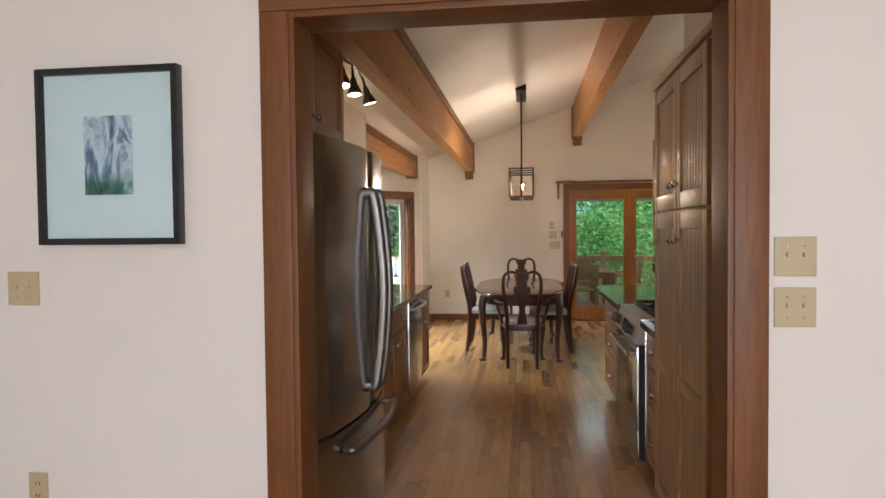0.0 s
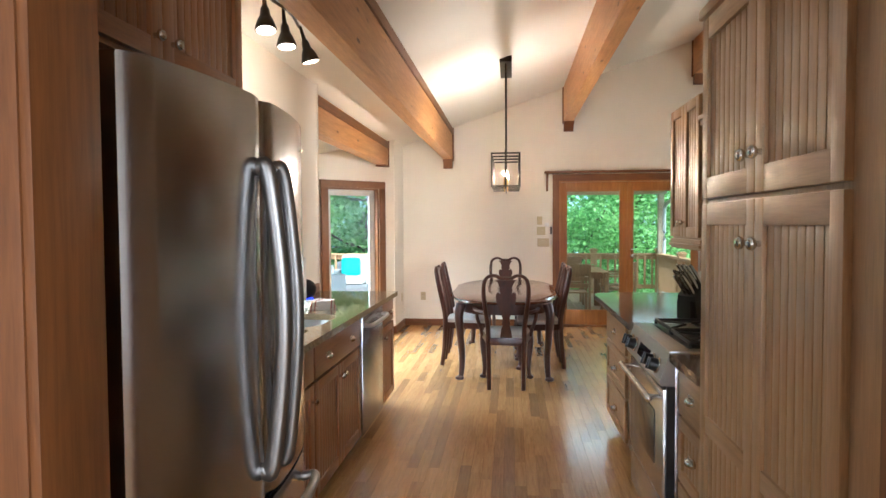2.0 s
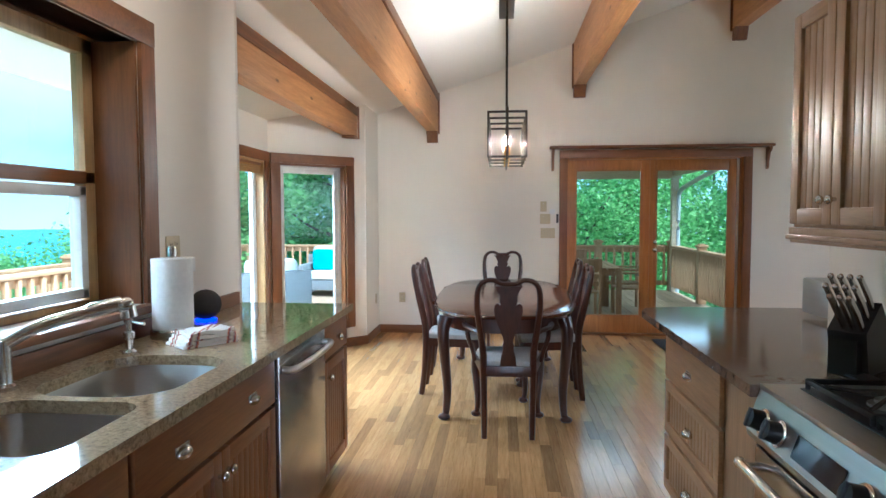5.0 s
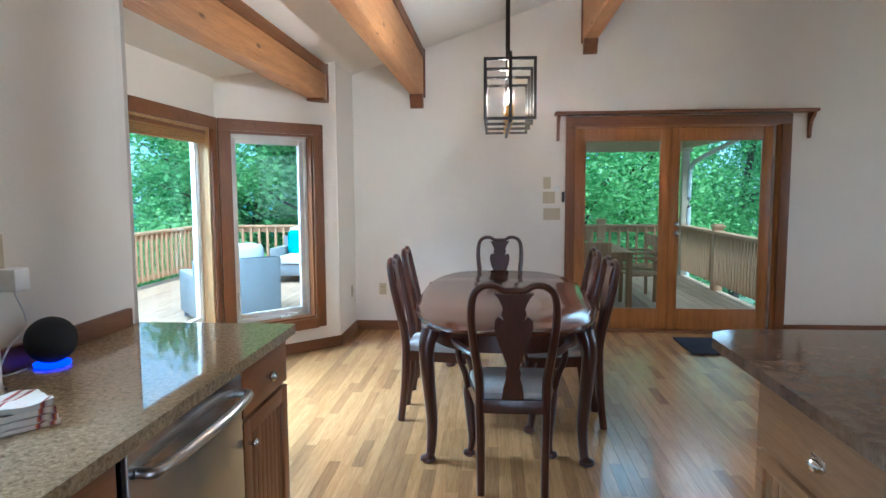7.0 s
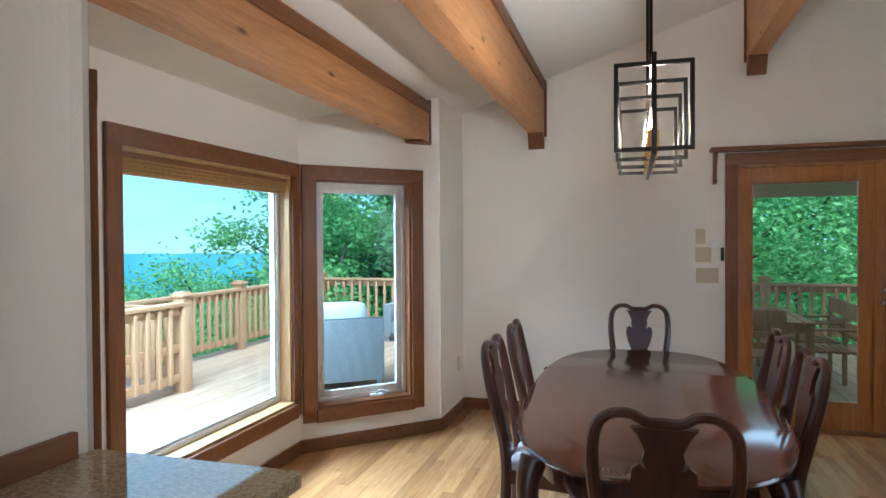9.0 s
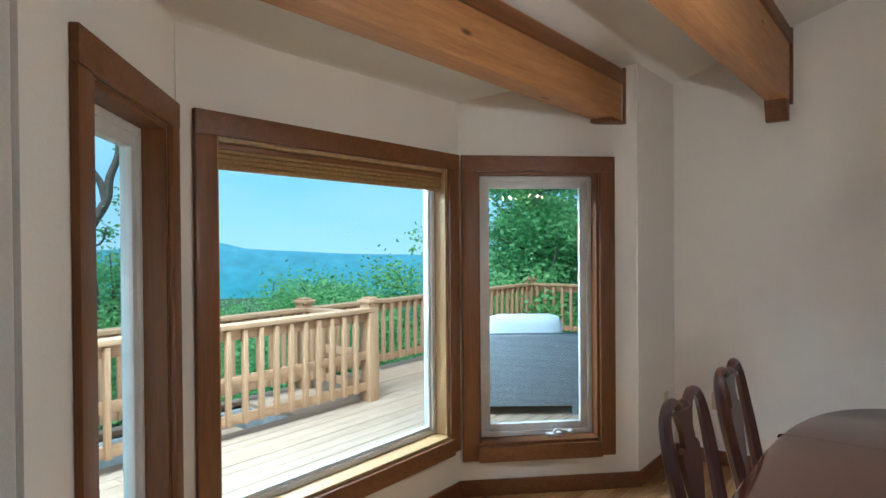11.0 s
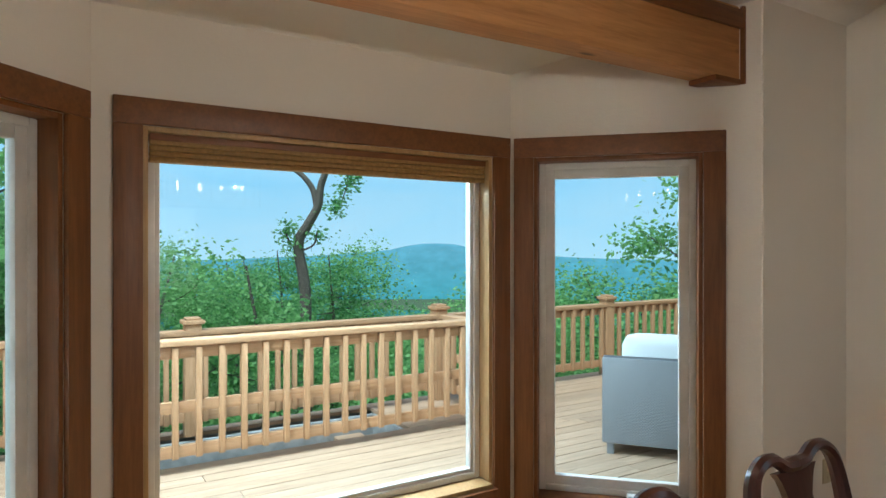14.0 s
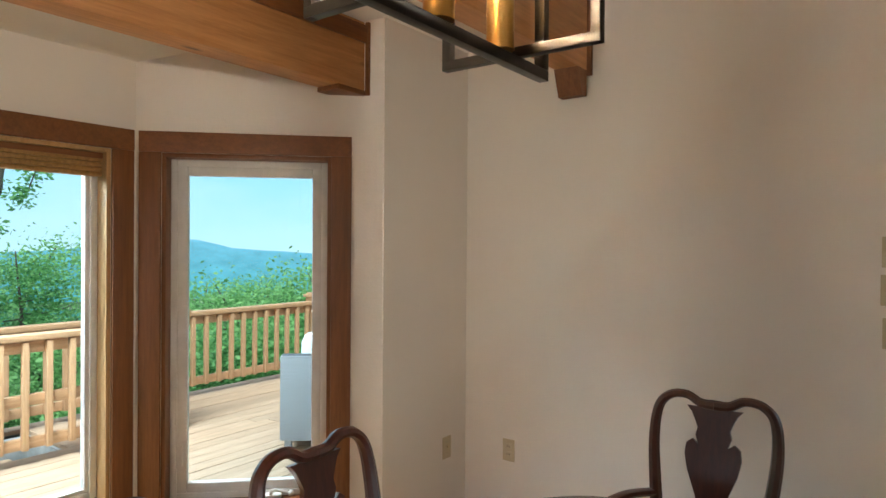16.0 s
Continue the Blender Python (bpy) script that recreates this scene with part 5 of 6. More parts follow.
# patio table and chairs
pt = thing("patio_table", (1.14, 12.4, DZ), "slatted teak patio table on square legs", "table")
for i in range(9):
    quick("slat", M_TEAK, pt, [(0.62 + 0.105 * i, 0.715 + 0.105 * i, 11.75, 13.15, 0.635, 0.66)], 0.004)
quick("apron", M_TEAK, pt, [(0.66, 1.52, 11.80, 11.83, 0.55, 0.634), (0.66, 1.52, 13.07, 13.10, 0.55, 0.634)], 0.003)
for px in (0.65, 1.48):
    for py in (11.79, 13.05):
        quick("leg", M_TEAK, pt, [(px, px + 0.07, py, py + 0.07, DZ, 0.634)], 0.005)


def patio_chair(at):
    c = tagged(new("patio_chair"), "teak patio chair with a slatted back", "chair", "patio chairs")
    for s in (-1, 1):
        for n, b in (("front_leg", (s * 0.25 - 0.02, s * 0.25 + 0.02, 0.19, 0.23, 0, 0.62)), ("back_leg", (s * 0.25 - 0.02, s * 0.25 + 0.02, -0.25, -0.21, 0, 0.86)), ("arm", (s * 0.25 - 0.03, s * 0.25 + 0.03, -0.24, 0.25, 0.62, 0.645))):
            bm = bmesh.new()
            box(bm, *b, bevel=0.004)
            part(n, bm, M_TEAK, c, smooth=True)
    for i in range(6):
        bm = bmesh.new()
        box(bm, -0.23, 0.23, -0.2 + 0.072 * i, -0.14 + 0.072 * i, 0.40, 0.42, 0.003)
        part("seat_slat", bm, M_TEAK, c, smooth=True)
    for z0, z1 in ((0.50, 0.56), (0.60, 0.66), (0.70, 0.86)):
        bm = bmesh.new()
        box(bm, -0.23, 0.23, -0.24, -0.22, z0, z1, 0.004)
        part("back_slat", bm, M_TEAK, c, smooth=True)
    c.matrix_basis = at
    return c


pc = patio_chair(pose(0.95, 11.62, DZ))
for x, y, r in ((1.74, 12.10, 92), (1.77, 12.75, 90), (0.36, 12.1, -90), (0.36, 12.75, -90), (1.05, 13.4, 180)):
    copy_thing(pc, pose(x, y, DZ, 0, 0, r))

# wicker seats
def wicker(name, color):
    m, t, p = nodes(name)
    v = coords(t, (1, 1, 1))
    br = t.nodes.new("ShaderNodeTexBrick")
    br.inputs["Scale"].default_value = 24
    br.inputs["Color1"].default_value = (*color, 1)
    br.inputs["Color2"].default_value = (*(c * 0.8 for c in color), 1)
    br.inputs["Mortar"].default_value = (*(c * 0.16 for c in color), 1)
    br.inputs["Mortar Size"].default_value = 0.055
    sw = coords(t, (1, 1, 1))
    mp = t.nodes.new("ShaderNodeVectorMath")
    mp.operation = "DOT_PRODUCT"
    mp.inputs[1].default_value = (1, 1, 0)
    t.links.new(sw, mp.inputs[0])
    sep = t.nodes.new("ShaderNodeSeparateXYZ")
    t.links.new(v, sep.inputs[0])
    com = t.nodes.new("ShaderNodeCombineXYZ")
    t.links.new(mp.outputs["Value"], com.inputs[0])
    t.links.new(sep.outputs[2], com.inputs[1])
    t.links.new(com.outputs[0], br.inputs["Vector"])
    t.links.new(br.outputs["Color"], p.inputs["Base Color"])
    p.inputs["Roughness"].default_value = 0.7
    relief(t, p, br.outputs["Fac"], -0.6, 0.006)
    return m


M_WICKER = wicker("grey_wicker", (0.36, 0.37, 0.39))
M_CUSHION = plain("white_cushion", (0.58, 0.59, 0.60), 0.9, 0, 0.05, 4, 0.2, 60)
M_TEAL = plain("teal_cloth", (0.01, 0.28, 0.28), 0.9, 0, 0.1, 5, 0.2, 80)


def cushion(name, b, mat, parent, bulge=0.03):
    x0, x1, y0, y1, z0, z1 = b
    bm = bmesh.new()
    box(bm, *b)
    bmesh.ops.subdivide_edges(bm, edges=bm.edges[:], cuts=5, use_grid_fill=True)
    c = Vector(((x0 + x1) / 2, (y0 + y1) / 2, (z0 + z1) / 2))
    h = Vector(((x1 - x0) / 2, (y1 - y0) / 2, (z1 - z0) / 2))
    for v in bm.verts:
        q = Vector(((v.co[i] - c[i]) / h[i] for i in range(3)))
        r = max(abs(q.x), abs(q.y), abs(q.z))
        e = sorted((abs(q.x), abs(q.y), abs(q.z)))
        v.co = c + Vector((h[i] * q[i] * (1.0 - 0.10 * (e[1] ** 6)) for i in range(3)))
    return part(name, bm, mat, parent, smooth=True)


def wicker_seat(at, width, label, pillow=False):
    """Front towards +y."""
    s = tagged(new("wicker_armchair" if width < 1.2 else "wicker_sofa"), label, "armchair" if width < 1.2 else "sofa", "wicker seats on the deck")
    w = width / 2
    for n, b in (("back", (-w, w, -0.42, -0.30, 0.08, 0.72)), ("arm", (-w, -w + 0.12, -0.30, 0.40, 0.08, 0.56)), ("arm", (w - 0.12, w, -0.30, 0.40, 0.08, 0.56)), ("seat_base", (-w + 0.12, w - 0.12, -0.30, 0.39, 0.12, 0.30))):
        bm = bmesh.new()
        box(bm, *b, bevel=0.02)
        part(n, bm, M_WICKER, s, smooth=True)
    for sx in (-1, 1):
        for y in (-0.38, 0.36):
            bm = bmesh.new()
            box(bm, sx * (w - 0.06) - 0.025, sx * (w - 0.06) + 0.025, y - 0.025, y + 0.025, 0.0, 0.09, 0.004)
            part("foot", bm, M_WICKER, s)
    n = 1 if width < 1.2 else 2
    cw = (width - 0.26) / n
    for i in range(n):
        a = -w + 0.13 + cw * i
        cushion("seat_cushion", (a, a + cw - 0.01, -0.28, 0.41, 0.30, 0.44), M_CUSHION, s)
        cushion("back_cushion", (a, a + cw - 0.01, -0.30, -0.14, 0.44, 0.88), M_CUSHION, s)
    if pillow:
        p = cushion("throw_pillow", (w - 0.56, w - 0.16, -0.14, -0.02, 0.44, 0.82), M_TEAL, s)
        p["label"] = "teal throw pillow"
    s.matrix_basis = at
    return s


wicker_seat(pose(-3.22, 11.12, DZ, 0, 0, 38), 0.95, "grey wicker armchair with white cushions")
wicker_seat(pose(-2.95, 14.2, DZ, 0, 0, 180), 1.5, "grey wicker sofa with white cushions and teal pillow", True)

# ---- land, hills and trees ----
def land_z(x, y):
    w = max(0.0, -x - 5.0)
    n = max(0.0, y - 13.0)
    z = -2.3 - 0.55 * w ** 0.95 - 0.10 * n - 0.02 * max(0.0, x - 5)
    return max(z, -110.0) + 0.5 * noise.noise((x * 0.07, y * 0.07, 0))


bm = bmesh.new()
rad = [3, 6, 9, 13, 18, 25, 35, 50, 75, 110, 170, 260, 400, 700, 1200, 2200]
seg = 64
rings = [[bm.verts.new((r * math.cos(2 * math.pi * i / seg), 6 + r * math.sin(2 * math.pi * i / seg), land_z(r * math.cos(2 * math.pi * i / seg), 6 + r * math.sin(2 * math.pi * i / seg)))) for i in range(seg)] for r in rad]
c = bm.verts.new((0, 6, land_z(0, 6)))
for i in range(seg):
    bm.faces.new((c, rings[0][i], rings[0][(i + 1) % seg]))
for a, b in zip(rings, rings[1:]):
    for i in range(seg):
        bm.faces.new((a[i], b[i], b[(i + 1) % seg], a[(i + 1) % seg]))
structure("ground", bm, plain("forest_floor", (0.05, 0.085, 0.03), 0.9, 0, 0.5, 0.6), "steep green wooded hillside below the deck", "ground", True)


def painted_haze(name, low, high, z0, z1, strength, texture=0.25):
    """Distance: air haze painted on as a glowing misty blue, paler upwards."""
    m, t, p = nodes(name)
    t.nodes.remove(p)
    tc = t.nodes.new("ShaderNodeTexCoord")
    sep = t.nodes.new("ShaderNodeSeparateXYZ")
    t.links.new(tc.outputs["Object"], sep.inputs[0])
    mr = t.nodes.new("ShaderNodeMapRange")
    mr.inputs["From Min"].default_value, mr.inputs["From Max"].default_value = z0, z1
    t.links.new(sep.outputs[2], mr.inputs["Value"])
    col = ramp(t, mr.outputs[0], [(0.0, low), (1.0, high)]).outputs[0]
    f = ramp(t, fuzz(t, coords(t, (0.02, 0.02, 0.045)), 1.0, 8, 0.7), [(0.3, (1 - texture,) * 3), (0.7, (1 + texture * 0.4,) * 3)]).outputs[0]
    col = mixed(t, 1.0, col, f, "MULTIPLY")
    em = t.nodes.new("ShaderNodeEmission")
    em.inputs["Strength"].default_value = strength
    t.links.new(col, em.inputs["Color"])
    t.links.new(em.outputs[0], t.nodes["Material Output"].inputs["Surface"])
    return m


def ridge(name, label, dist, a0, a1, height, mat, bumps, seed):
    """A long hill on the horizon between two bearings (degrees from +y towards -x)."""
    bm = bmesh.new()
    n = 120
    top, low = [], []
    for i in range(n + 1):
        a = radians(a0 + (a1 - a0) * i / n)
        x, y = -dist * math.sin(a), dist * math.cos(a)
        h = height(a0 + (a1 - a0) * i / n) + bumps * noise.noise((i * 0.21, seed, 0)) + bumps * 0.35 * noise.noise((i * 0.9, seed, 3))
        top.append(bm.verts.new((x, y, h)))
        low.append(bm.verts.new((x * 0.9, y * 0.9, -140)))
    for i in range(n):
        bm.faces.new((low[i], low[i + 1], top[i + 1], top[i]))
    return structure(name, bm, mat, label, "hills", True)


def hump(a):
    return -26 + 15 * math.exp(-((a - 58.9) / 3.4) ** 4) + 23 * math.exp(-((a - 60) / 11.0) ** 2)


# both hills glow by themselves, with the haze put into their colour
ridge("backdrop_hill", "wooded hill across the valley in painted glowing blue haze", 1500, 5, 175, hump, painted_haze("far_hill_painted_haze", (0.10, 0.40, 0.46), (0.20, 0.47, 0.60), -130, 12, 1.25), 3.0, 1.0)
ridge("backdrop_valley", "woods on the valley floor in painted glowing green haze", 700, 5, 175, lambda a: -66 + 4 * math.sin(a * 0.2), painted_haze("valley_painted_haze", (0.06, 0.26, 0.17), (0.11, 0.36, 0.34), -130, -62, 1.05, 0.45), 5.0, 5.0)

# overcast cloud low over the horizon, open to the sky above
def cloud_sky():
    m, t, p = nodes("overcast_cloud")
    t.nodes.remove(p)
    tc = t.nodes.new("ShaderNodeTexCoord")
    sep = t.nodes.new("ShaderNodeSeparateXYZ")
    t.links.new(tc.outputs["Object"], sep.inputs[0])
    mr = t.nodes.new("ShaderNodeMapRange")
    mr.inputs["From Min"].default_value, mr.inputs["From Max"].default_value = -100, 1500
    t.links.new(sep.outputs[2], mr.inputs["Value"])
    col = ramp(t, mr.outputs[0], [(0.0, (0.60, 0.78, 0.88)), (0.2, (0.38, 0.66, 0.86)), (0.5, (0.95, 1.1, 1.25)), (1.0, (2.1, 2.2, 2.3))]).outputs[0]
    f = fuzz(t, coords(t, (0.0016, 0.0016, 0.005)), 1.0, 5, 0.55, 0.6)
    col = mixed(t, ramp(t, f, [(0.42, (0, 0, 0)), (0.75, (0.6, 0.6, 0.6))]).outputs[0], col, (0.62, 0.76, 0.86))
    em = t.nodes.new("ShaderNodeEmission")
    em.inputs["Strength"].default_value = SKY_GLOW
    t.links.new(col, em.inputs["Color"])
    t.links.new(em.outputs[0], t.nodes["Material Output"].inputs["Surface"])
    return m


SKY_GLOW = 1.2
bm = bmesh.new()
rings = []
for el in (-6, 0, 8, 18, 28):
    r, z = 2300 * math.cos(radians(el)), 2300 * math.sin(radians(el))
    rings.append([bm.verts.new((r * math.cos(2 * math.pi * i / 48), r * math.sin(2 * math.pi * i / 48), z)) for i in range(48)])
for a, b in zip(rings, rings[1:]):
    for i in range(48):
        bm.faces.new((a[i], a[(i + 1) % 48], b[(i + 1) % 48], b[i]))
structure("backdrop_sky", bm, cloud_sky(), "pale blue overcast sky", "sky", True)


def leaf_mat(name, dark, light):
    m, t, p = nodes(name)
    g = t.nodes.new("ShaderNodeNewGeometry")
    t.links.new(ramp(t, g.outputs["Random Per Island"], [(0.0, dark), (1.0, light)]).outputs[0], p.inputs["Base Color"])
    p.inputs["Roughness"].default_value = 0.55
    tr = t.nodes.new("ShaderNodeBsdfTranslucent")
    t.links.new(ramp(t, g.outputs["Random Per Island"], [(0.0, dark), (1.0, light)]).outputs[0], tr.inputs[0])
    mx = t.nodes.new("ShaderNodeMixShader")
    mx.inputs[0].default_value = 0.5
    t.links.new(p.outputs[0], mx.inputs[1])
    t.links.new(tr.outputs[0], mx.inputs[2])
    t.links.new(mx.outputs[0], t.nodes["Material Output"].inputs["Surface"])
    return m


M_LEAF = leaf_mat("leaf_green", (0.07, 0.22, 0.07), (0.26, 0.54, 0.20))
M_LEAF_B = leaf_mat("leaf_fresh", (0.12, 0.30, 0.09), (0.34, 0.62, 0.23))
M_BARK = plain("grey_bark", (0.10, 0.085, 0.07), 0.9, 0, 0.4, 12, 0.8, 40)


def leaves(rng, centres, per, spread, size):
    """Small pointed leaves round each centre, as one mesh's verts and faces."""
    C = np.repeat(np.array(centres), per, axis=0)
    n = len(C)
    P = C + rng.normal(0, 1, (n, 3)) * np.array([spread, spread, spread * 0.7])
    u = rng.normal(0, 1, (n, 3))
    u[:, 2] *= 0.5
    u /= np.linalg.norm(u, axis=1)[:, None]
    w = np.cross(u, rng.normal(0, 1, (n, 3)))
    w /= np.linalg.norm(w, axis=1)[:, None]
    s = size * rng.uniform(0.6, 1.3, (n, 1))
    V = np.stack([P - u * s, P + w * s * 0.5, P + u * s, P - w * s * 0.5], 1).reshape(-1, 3)
    F = np.arange(n * 4).reshape(n, 4)
    return V, F


def tree(seed, height, crown_low, width, material, per=70, size=0.11, label="", spread=0.42, bare=False, clumps=70):
    """A tapered trunk with limbs and a ragged crown of single leaves."""
    rng = np.random.default_rng(seed)
    t = tagged(new("tree"), label, "tree", "trees round the deck")
    bm = bmesh.new()
    bend = rng.normal(0, 0.25, 4)
    trunk = smooth_path([(0, 0, -1), (bend[0] * 0.5, bend[1] * 0.5, height * 0.3), (bend[2], bend[3], height * 0.62), (bend[0], bend[2], height * 0.95)], 6)
    n = len(trunk)
    r0 = 0.014 * height + 0.04
    tube(bm, trunk, [r0 * (1 - 0.88 * i / (n - 1)) for i in range(n)], 8, (1, 1), (0, 1, 0))
    centres = []
    limbs = 14
    for k in range(limbs):
        s = crown_low + (0.95 - crown_low) * (k + 0.3) / limbs
        p = trunk[min(n - 1, int(s * (n - 1)))]
        a = k * 2.4 + rng.uniform(-0.4, 0.4)
        prof = math.sin(math.pi * min(1, max(0.08, (s - crown_low) / (1.02 - crown_low)) ** 0.75))
        L = width * (0.35 + 0.65 * prof) * rng.uniform(0.7, 1.15)
        q = p + Vector((math.cos(a) * L, math.sin(a) * L, L * rng.uniform(0.1, 0.5)))
        mid = (p + q) / 2 + Vector((0, 0, -0.08 * L))
        pts = smooth_path([p, mid, q], 4)
        rr = r0 * (1 - 0.85 * s) * 0.5
        tube(bm, pts, [rr * (1 - 0.8 * i / 8) for i in range(9)], 5, (1, 1), (0, 1, 0))
        m = max(2, clumps // limbs)
        for j in range(m):
            f = rng.uniform(0.35, 1.08)
            b = p.lerp(q, f) + Vector(rng.normal(0, 0.22 * width * 0.55, 3))
            centres.append(b[:])
    part("trunk", bm, M_BARK, t, smooth=True)
    V, F = leaves(rng, centres, per, spread, size)
    me = bpy.data.meshes.new("crown")
    me.from_pydata(V.tolist(), [], F.tolist())
    me.materials.append(material)
    cr = new("crown", me)
    cr.parent = t
    return t


def put(src, x, y, z, s, r, stretch=1.0):
    return copy_thing(src, Matrix.Translation((x, y, z)) @ Matrix.Rotation(radians(r), 4, "Z") @ Matrix.Diagonal((s, s, s * stretch, 1)))


T1 = tree(11, 11.0, 0.12, 2.6, M_LEAF, 165, 0.075, "leafy broad-crowned tree in full summer green", 0.33, False, 84)
T2 = tree(23, 12.5, 0.28, 2.3, M_LEAF_B, 165, 0.075, "tall leafy tree with a light green crown", 0.33, False, 84)
T3 = tree(37, 4.5, 0.05, 1.6, M_LEAF_B, 150, 0.05, "bushy young tree in fresh green leaf", 0.34, False, 84)
T1.matrix_basis = Matrix.Translation((0.6, 18.6, land_z(0.6, 18.6)))
T2.matrix_basis = Matrix.Translation((3.2, 20.2, land_z(3.2, 20.2)))
T3.matrix_basis = Matrix.Translation((2.0, 17.2, land_z(2.0, 17.2)))
rng = np.random.default_rng(5)
# the wood north and east of the house
for i in range(30):
    a = rng.uniform(-62, 27)
    d = rng.uniform(8.5, 20) + 6 * (i % 3 == 0)
    x, y = 0.5 - d * math.sin(radians(a)) * 1.1, 8.8 + d * math.cos(radians(a))
    if y < 16.5 and x < 5.5:
        y += 5
    src = (T1, T2, T3)[i % 3]
    put(src, x, y, land_z(x, y), rng.uniform(0.85, 1.15) * (1.25 if src is T3 else 1.0), rng.uniform(0, 360))
# a loose row of tree tops below the deck to the west and north-west
for i in range(64):
    a = rng.uniform(30, 120)
    d = rng.uniform(10, 24)
    x, y = -d * math.sin(radians(a)), 7.0 + d * math.cos(radians(a))
    if x > -7.5 and y < 15.5:
        continue
    lo, hi = (3, 8) if a > 87 else (-1.5, 0.8) if a > 67 else (-6.5, -4.6) if a > 56 else (-5.0, -2.4) if a > 47 else (-4.2, -1.2) if a > 33 else (1, 9)
    top = 1.5 + math.tan(radians(rng.uniform(lo, hi))) * d
    src = (T1, T3, T2)[i % 3]
    h = 11.0 if src is T1 else 12.5 if src is T2 else 4.5
    s = rng.uniform(0.5, 0.8) * (1.5 if src is T3 else 1.0)
    put(src, x, y, top - h * s * 0.99, s, rng.uniform(0, 360))
# larger trees standing at the edges of the view
for src, x, y, top, s in ((T2, -7.0, 19.2, 5.5, 0.95), (T1, -6.2, 19.5, 7.0, 1.05), (T2, -4.4, 18.2, 6.5, 1.0), (T1, -2.4, 18.8, 7.0, 1.0), (T1, -13.2, 6.0, 3.0, 0.9), (T2, -10.2, 5.0, 5.5, 1.0), (T1, -9.2, 2.6, 6.0, 1.0), (T1, -12.5, 3.6, 5.0, 1.0)):
    h = 11.0 if src is T1 else 12.5
    put(src, x, y, top - h * s * 0.97, s, x * 57)

# the lone forked tree
ft = tagged(new("forked_tree"), "slender forked tree with sparse leaf tufts", "tree")
bm = bmesh.new()
FX, FY = -13.9, 11.85


def fork(r, z, d=0.0):
    """A point of the forked tree: r to the north-east of its foot, z up, d to the north-west."""
    return (FX + 0.515 * r - 0.857 * d, FY + 0.857 * r + 0.515 * d, z)


main = smooth_path([fork(0.1, -9), fork(0.03, -1.0), fork(0.02, 0.5), fork(-0.13, 1.55), fork(0.08, 2.0), fork(0.32, 2.45), fork(0.38, 2.9), fork(0.56, 3.5), fork(0.5, 4.4), fork(0.8, 5.6)], 6)
tube(bm, main, [0.155 - 0.002 * i for i in range(len(main))], 9, (1, 1), (0, 1, 0))
tube(bm, smooth_path([fork(0.3, 2.4), fork(0.18, 2.85), fork(-0.12, 3.2), fork(-0.6, 3.5), fork(-0.9, 4.2)], 6), [0.085 - 0.0025 * i for i in range(25)], 8, (1, 1), (0, 1, 0))
tube(bm, smooth_path([fork(0.5, 3.6), fork(0.75, 3.45), fork(1.0, 3.1), fork(0.85, 2.5)], 5), [0.035 - 0.0015 * i for i in range(16)], 6, (1, 1), (0, 1, 0))
for r, z in ((-0.45, 1.75), (0.3, 1.7)):
    tube(bm, smooth_path([fork(-0.1, 1.4), fork(r * 0.7, z - 0.15), fork(r, z + 0.15)], 5), 0.022, 6, (1, 1), (0, 1, 0))
part("trunk", bm, M_BARK, ft, smooth=True)
rng2 = np.random.default_rng(9)
cs = [fork(*c) for c in ((0.8, 3.35), (1.05, 3.3), (1.1, 3.05), (0.95, 2.85), (0.75, 2.5), (0.7, 2.35), (-0.4, 1.75), (-0.3, 1.95), (0.25, 1.75), (-0.25, 1.5), (-0.9, 4.3), (0.8, 5.4), (0.5, 4.9))]
V, F = leaves(rng2, cs, 90, 0.15, 0.06)
me = bpy.data.meshes.new("crown")
me.from_pydata(V.tolist(), [], F.tolist())
me.materials.append(M_LEAF)
cr = new("crown", me)
cr.parent = ft

# ---- small things ----
def plate(m, label, gangs, kind="switch", w=None, h=0.117):
    """A wall plate in wall coordinates: x along, y out of the wall (negative), z up, about its centre."""
    w = w or 0.046 * gangs + 0.026
    p = tagged(new("wall_switch" if kind == "switch" else "wall_outlet"), label, "light switch" if kind == "switch" else "outlet")
    p.matrix_basis = m
    bm = bmesh.new()
    box(bm, -w / 2, w / 2, -0.006, 0.0, -h / 2, h / 2, 0.003)
    part_local("plate", bm, M_ALMOND, p)
    for g in range(gangs):
        x = (g - (gangs - 1) / 2) * 0.046
        bm = bmesh.new()
        if kind == "switch":
            box(bm, x - 0.004, x + 0.004, -0.017, -0.004, -0.002, 0.012, 0.002)
            part_local("toggle", bm, M_ALMOND, p)
            for z in (-0.03, 0.03):
                bm = bmesh.new()
                cyl(bm, (x, -0.0075, z), (x, -0.004, z), 0.003, None, 8)
                part_local("screw", bm, M_NICKEL, p)
        else:
            for z in (-0.021, 0.021):
                bm = bmesh.new()
                box(bm, x - 0.016, x + 0.016, -0.008, -0.004, z - 0.014, z + 0.014, 0.002)
                sk = part_local("socket", bm, M_ALMOND, p)
                bm = bmesh.new()
                box(bm, x - 0.008, x - 0.005, -0.0086, -0.007, z - 0.005, z + 0.005)
                box(bm, x + 0.005, x + 0.008, -0.0086, -0.007, z - 0.005, z + 0.005)
                part_local("slot", bm, M_BLACK, p)
    return p


def part_local(name, bm, mat, parent):
    me = bpy.data.meshes.new(name)
    bmesh.ops.recalc_face_normals(bm, faces=bm.faces[:])
    bm.to_mesh(me)
    bm.free()
    me.materials.append(mat)
    ob = new(name, me)
    ob.parent = parent
    return ob


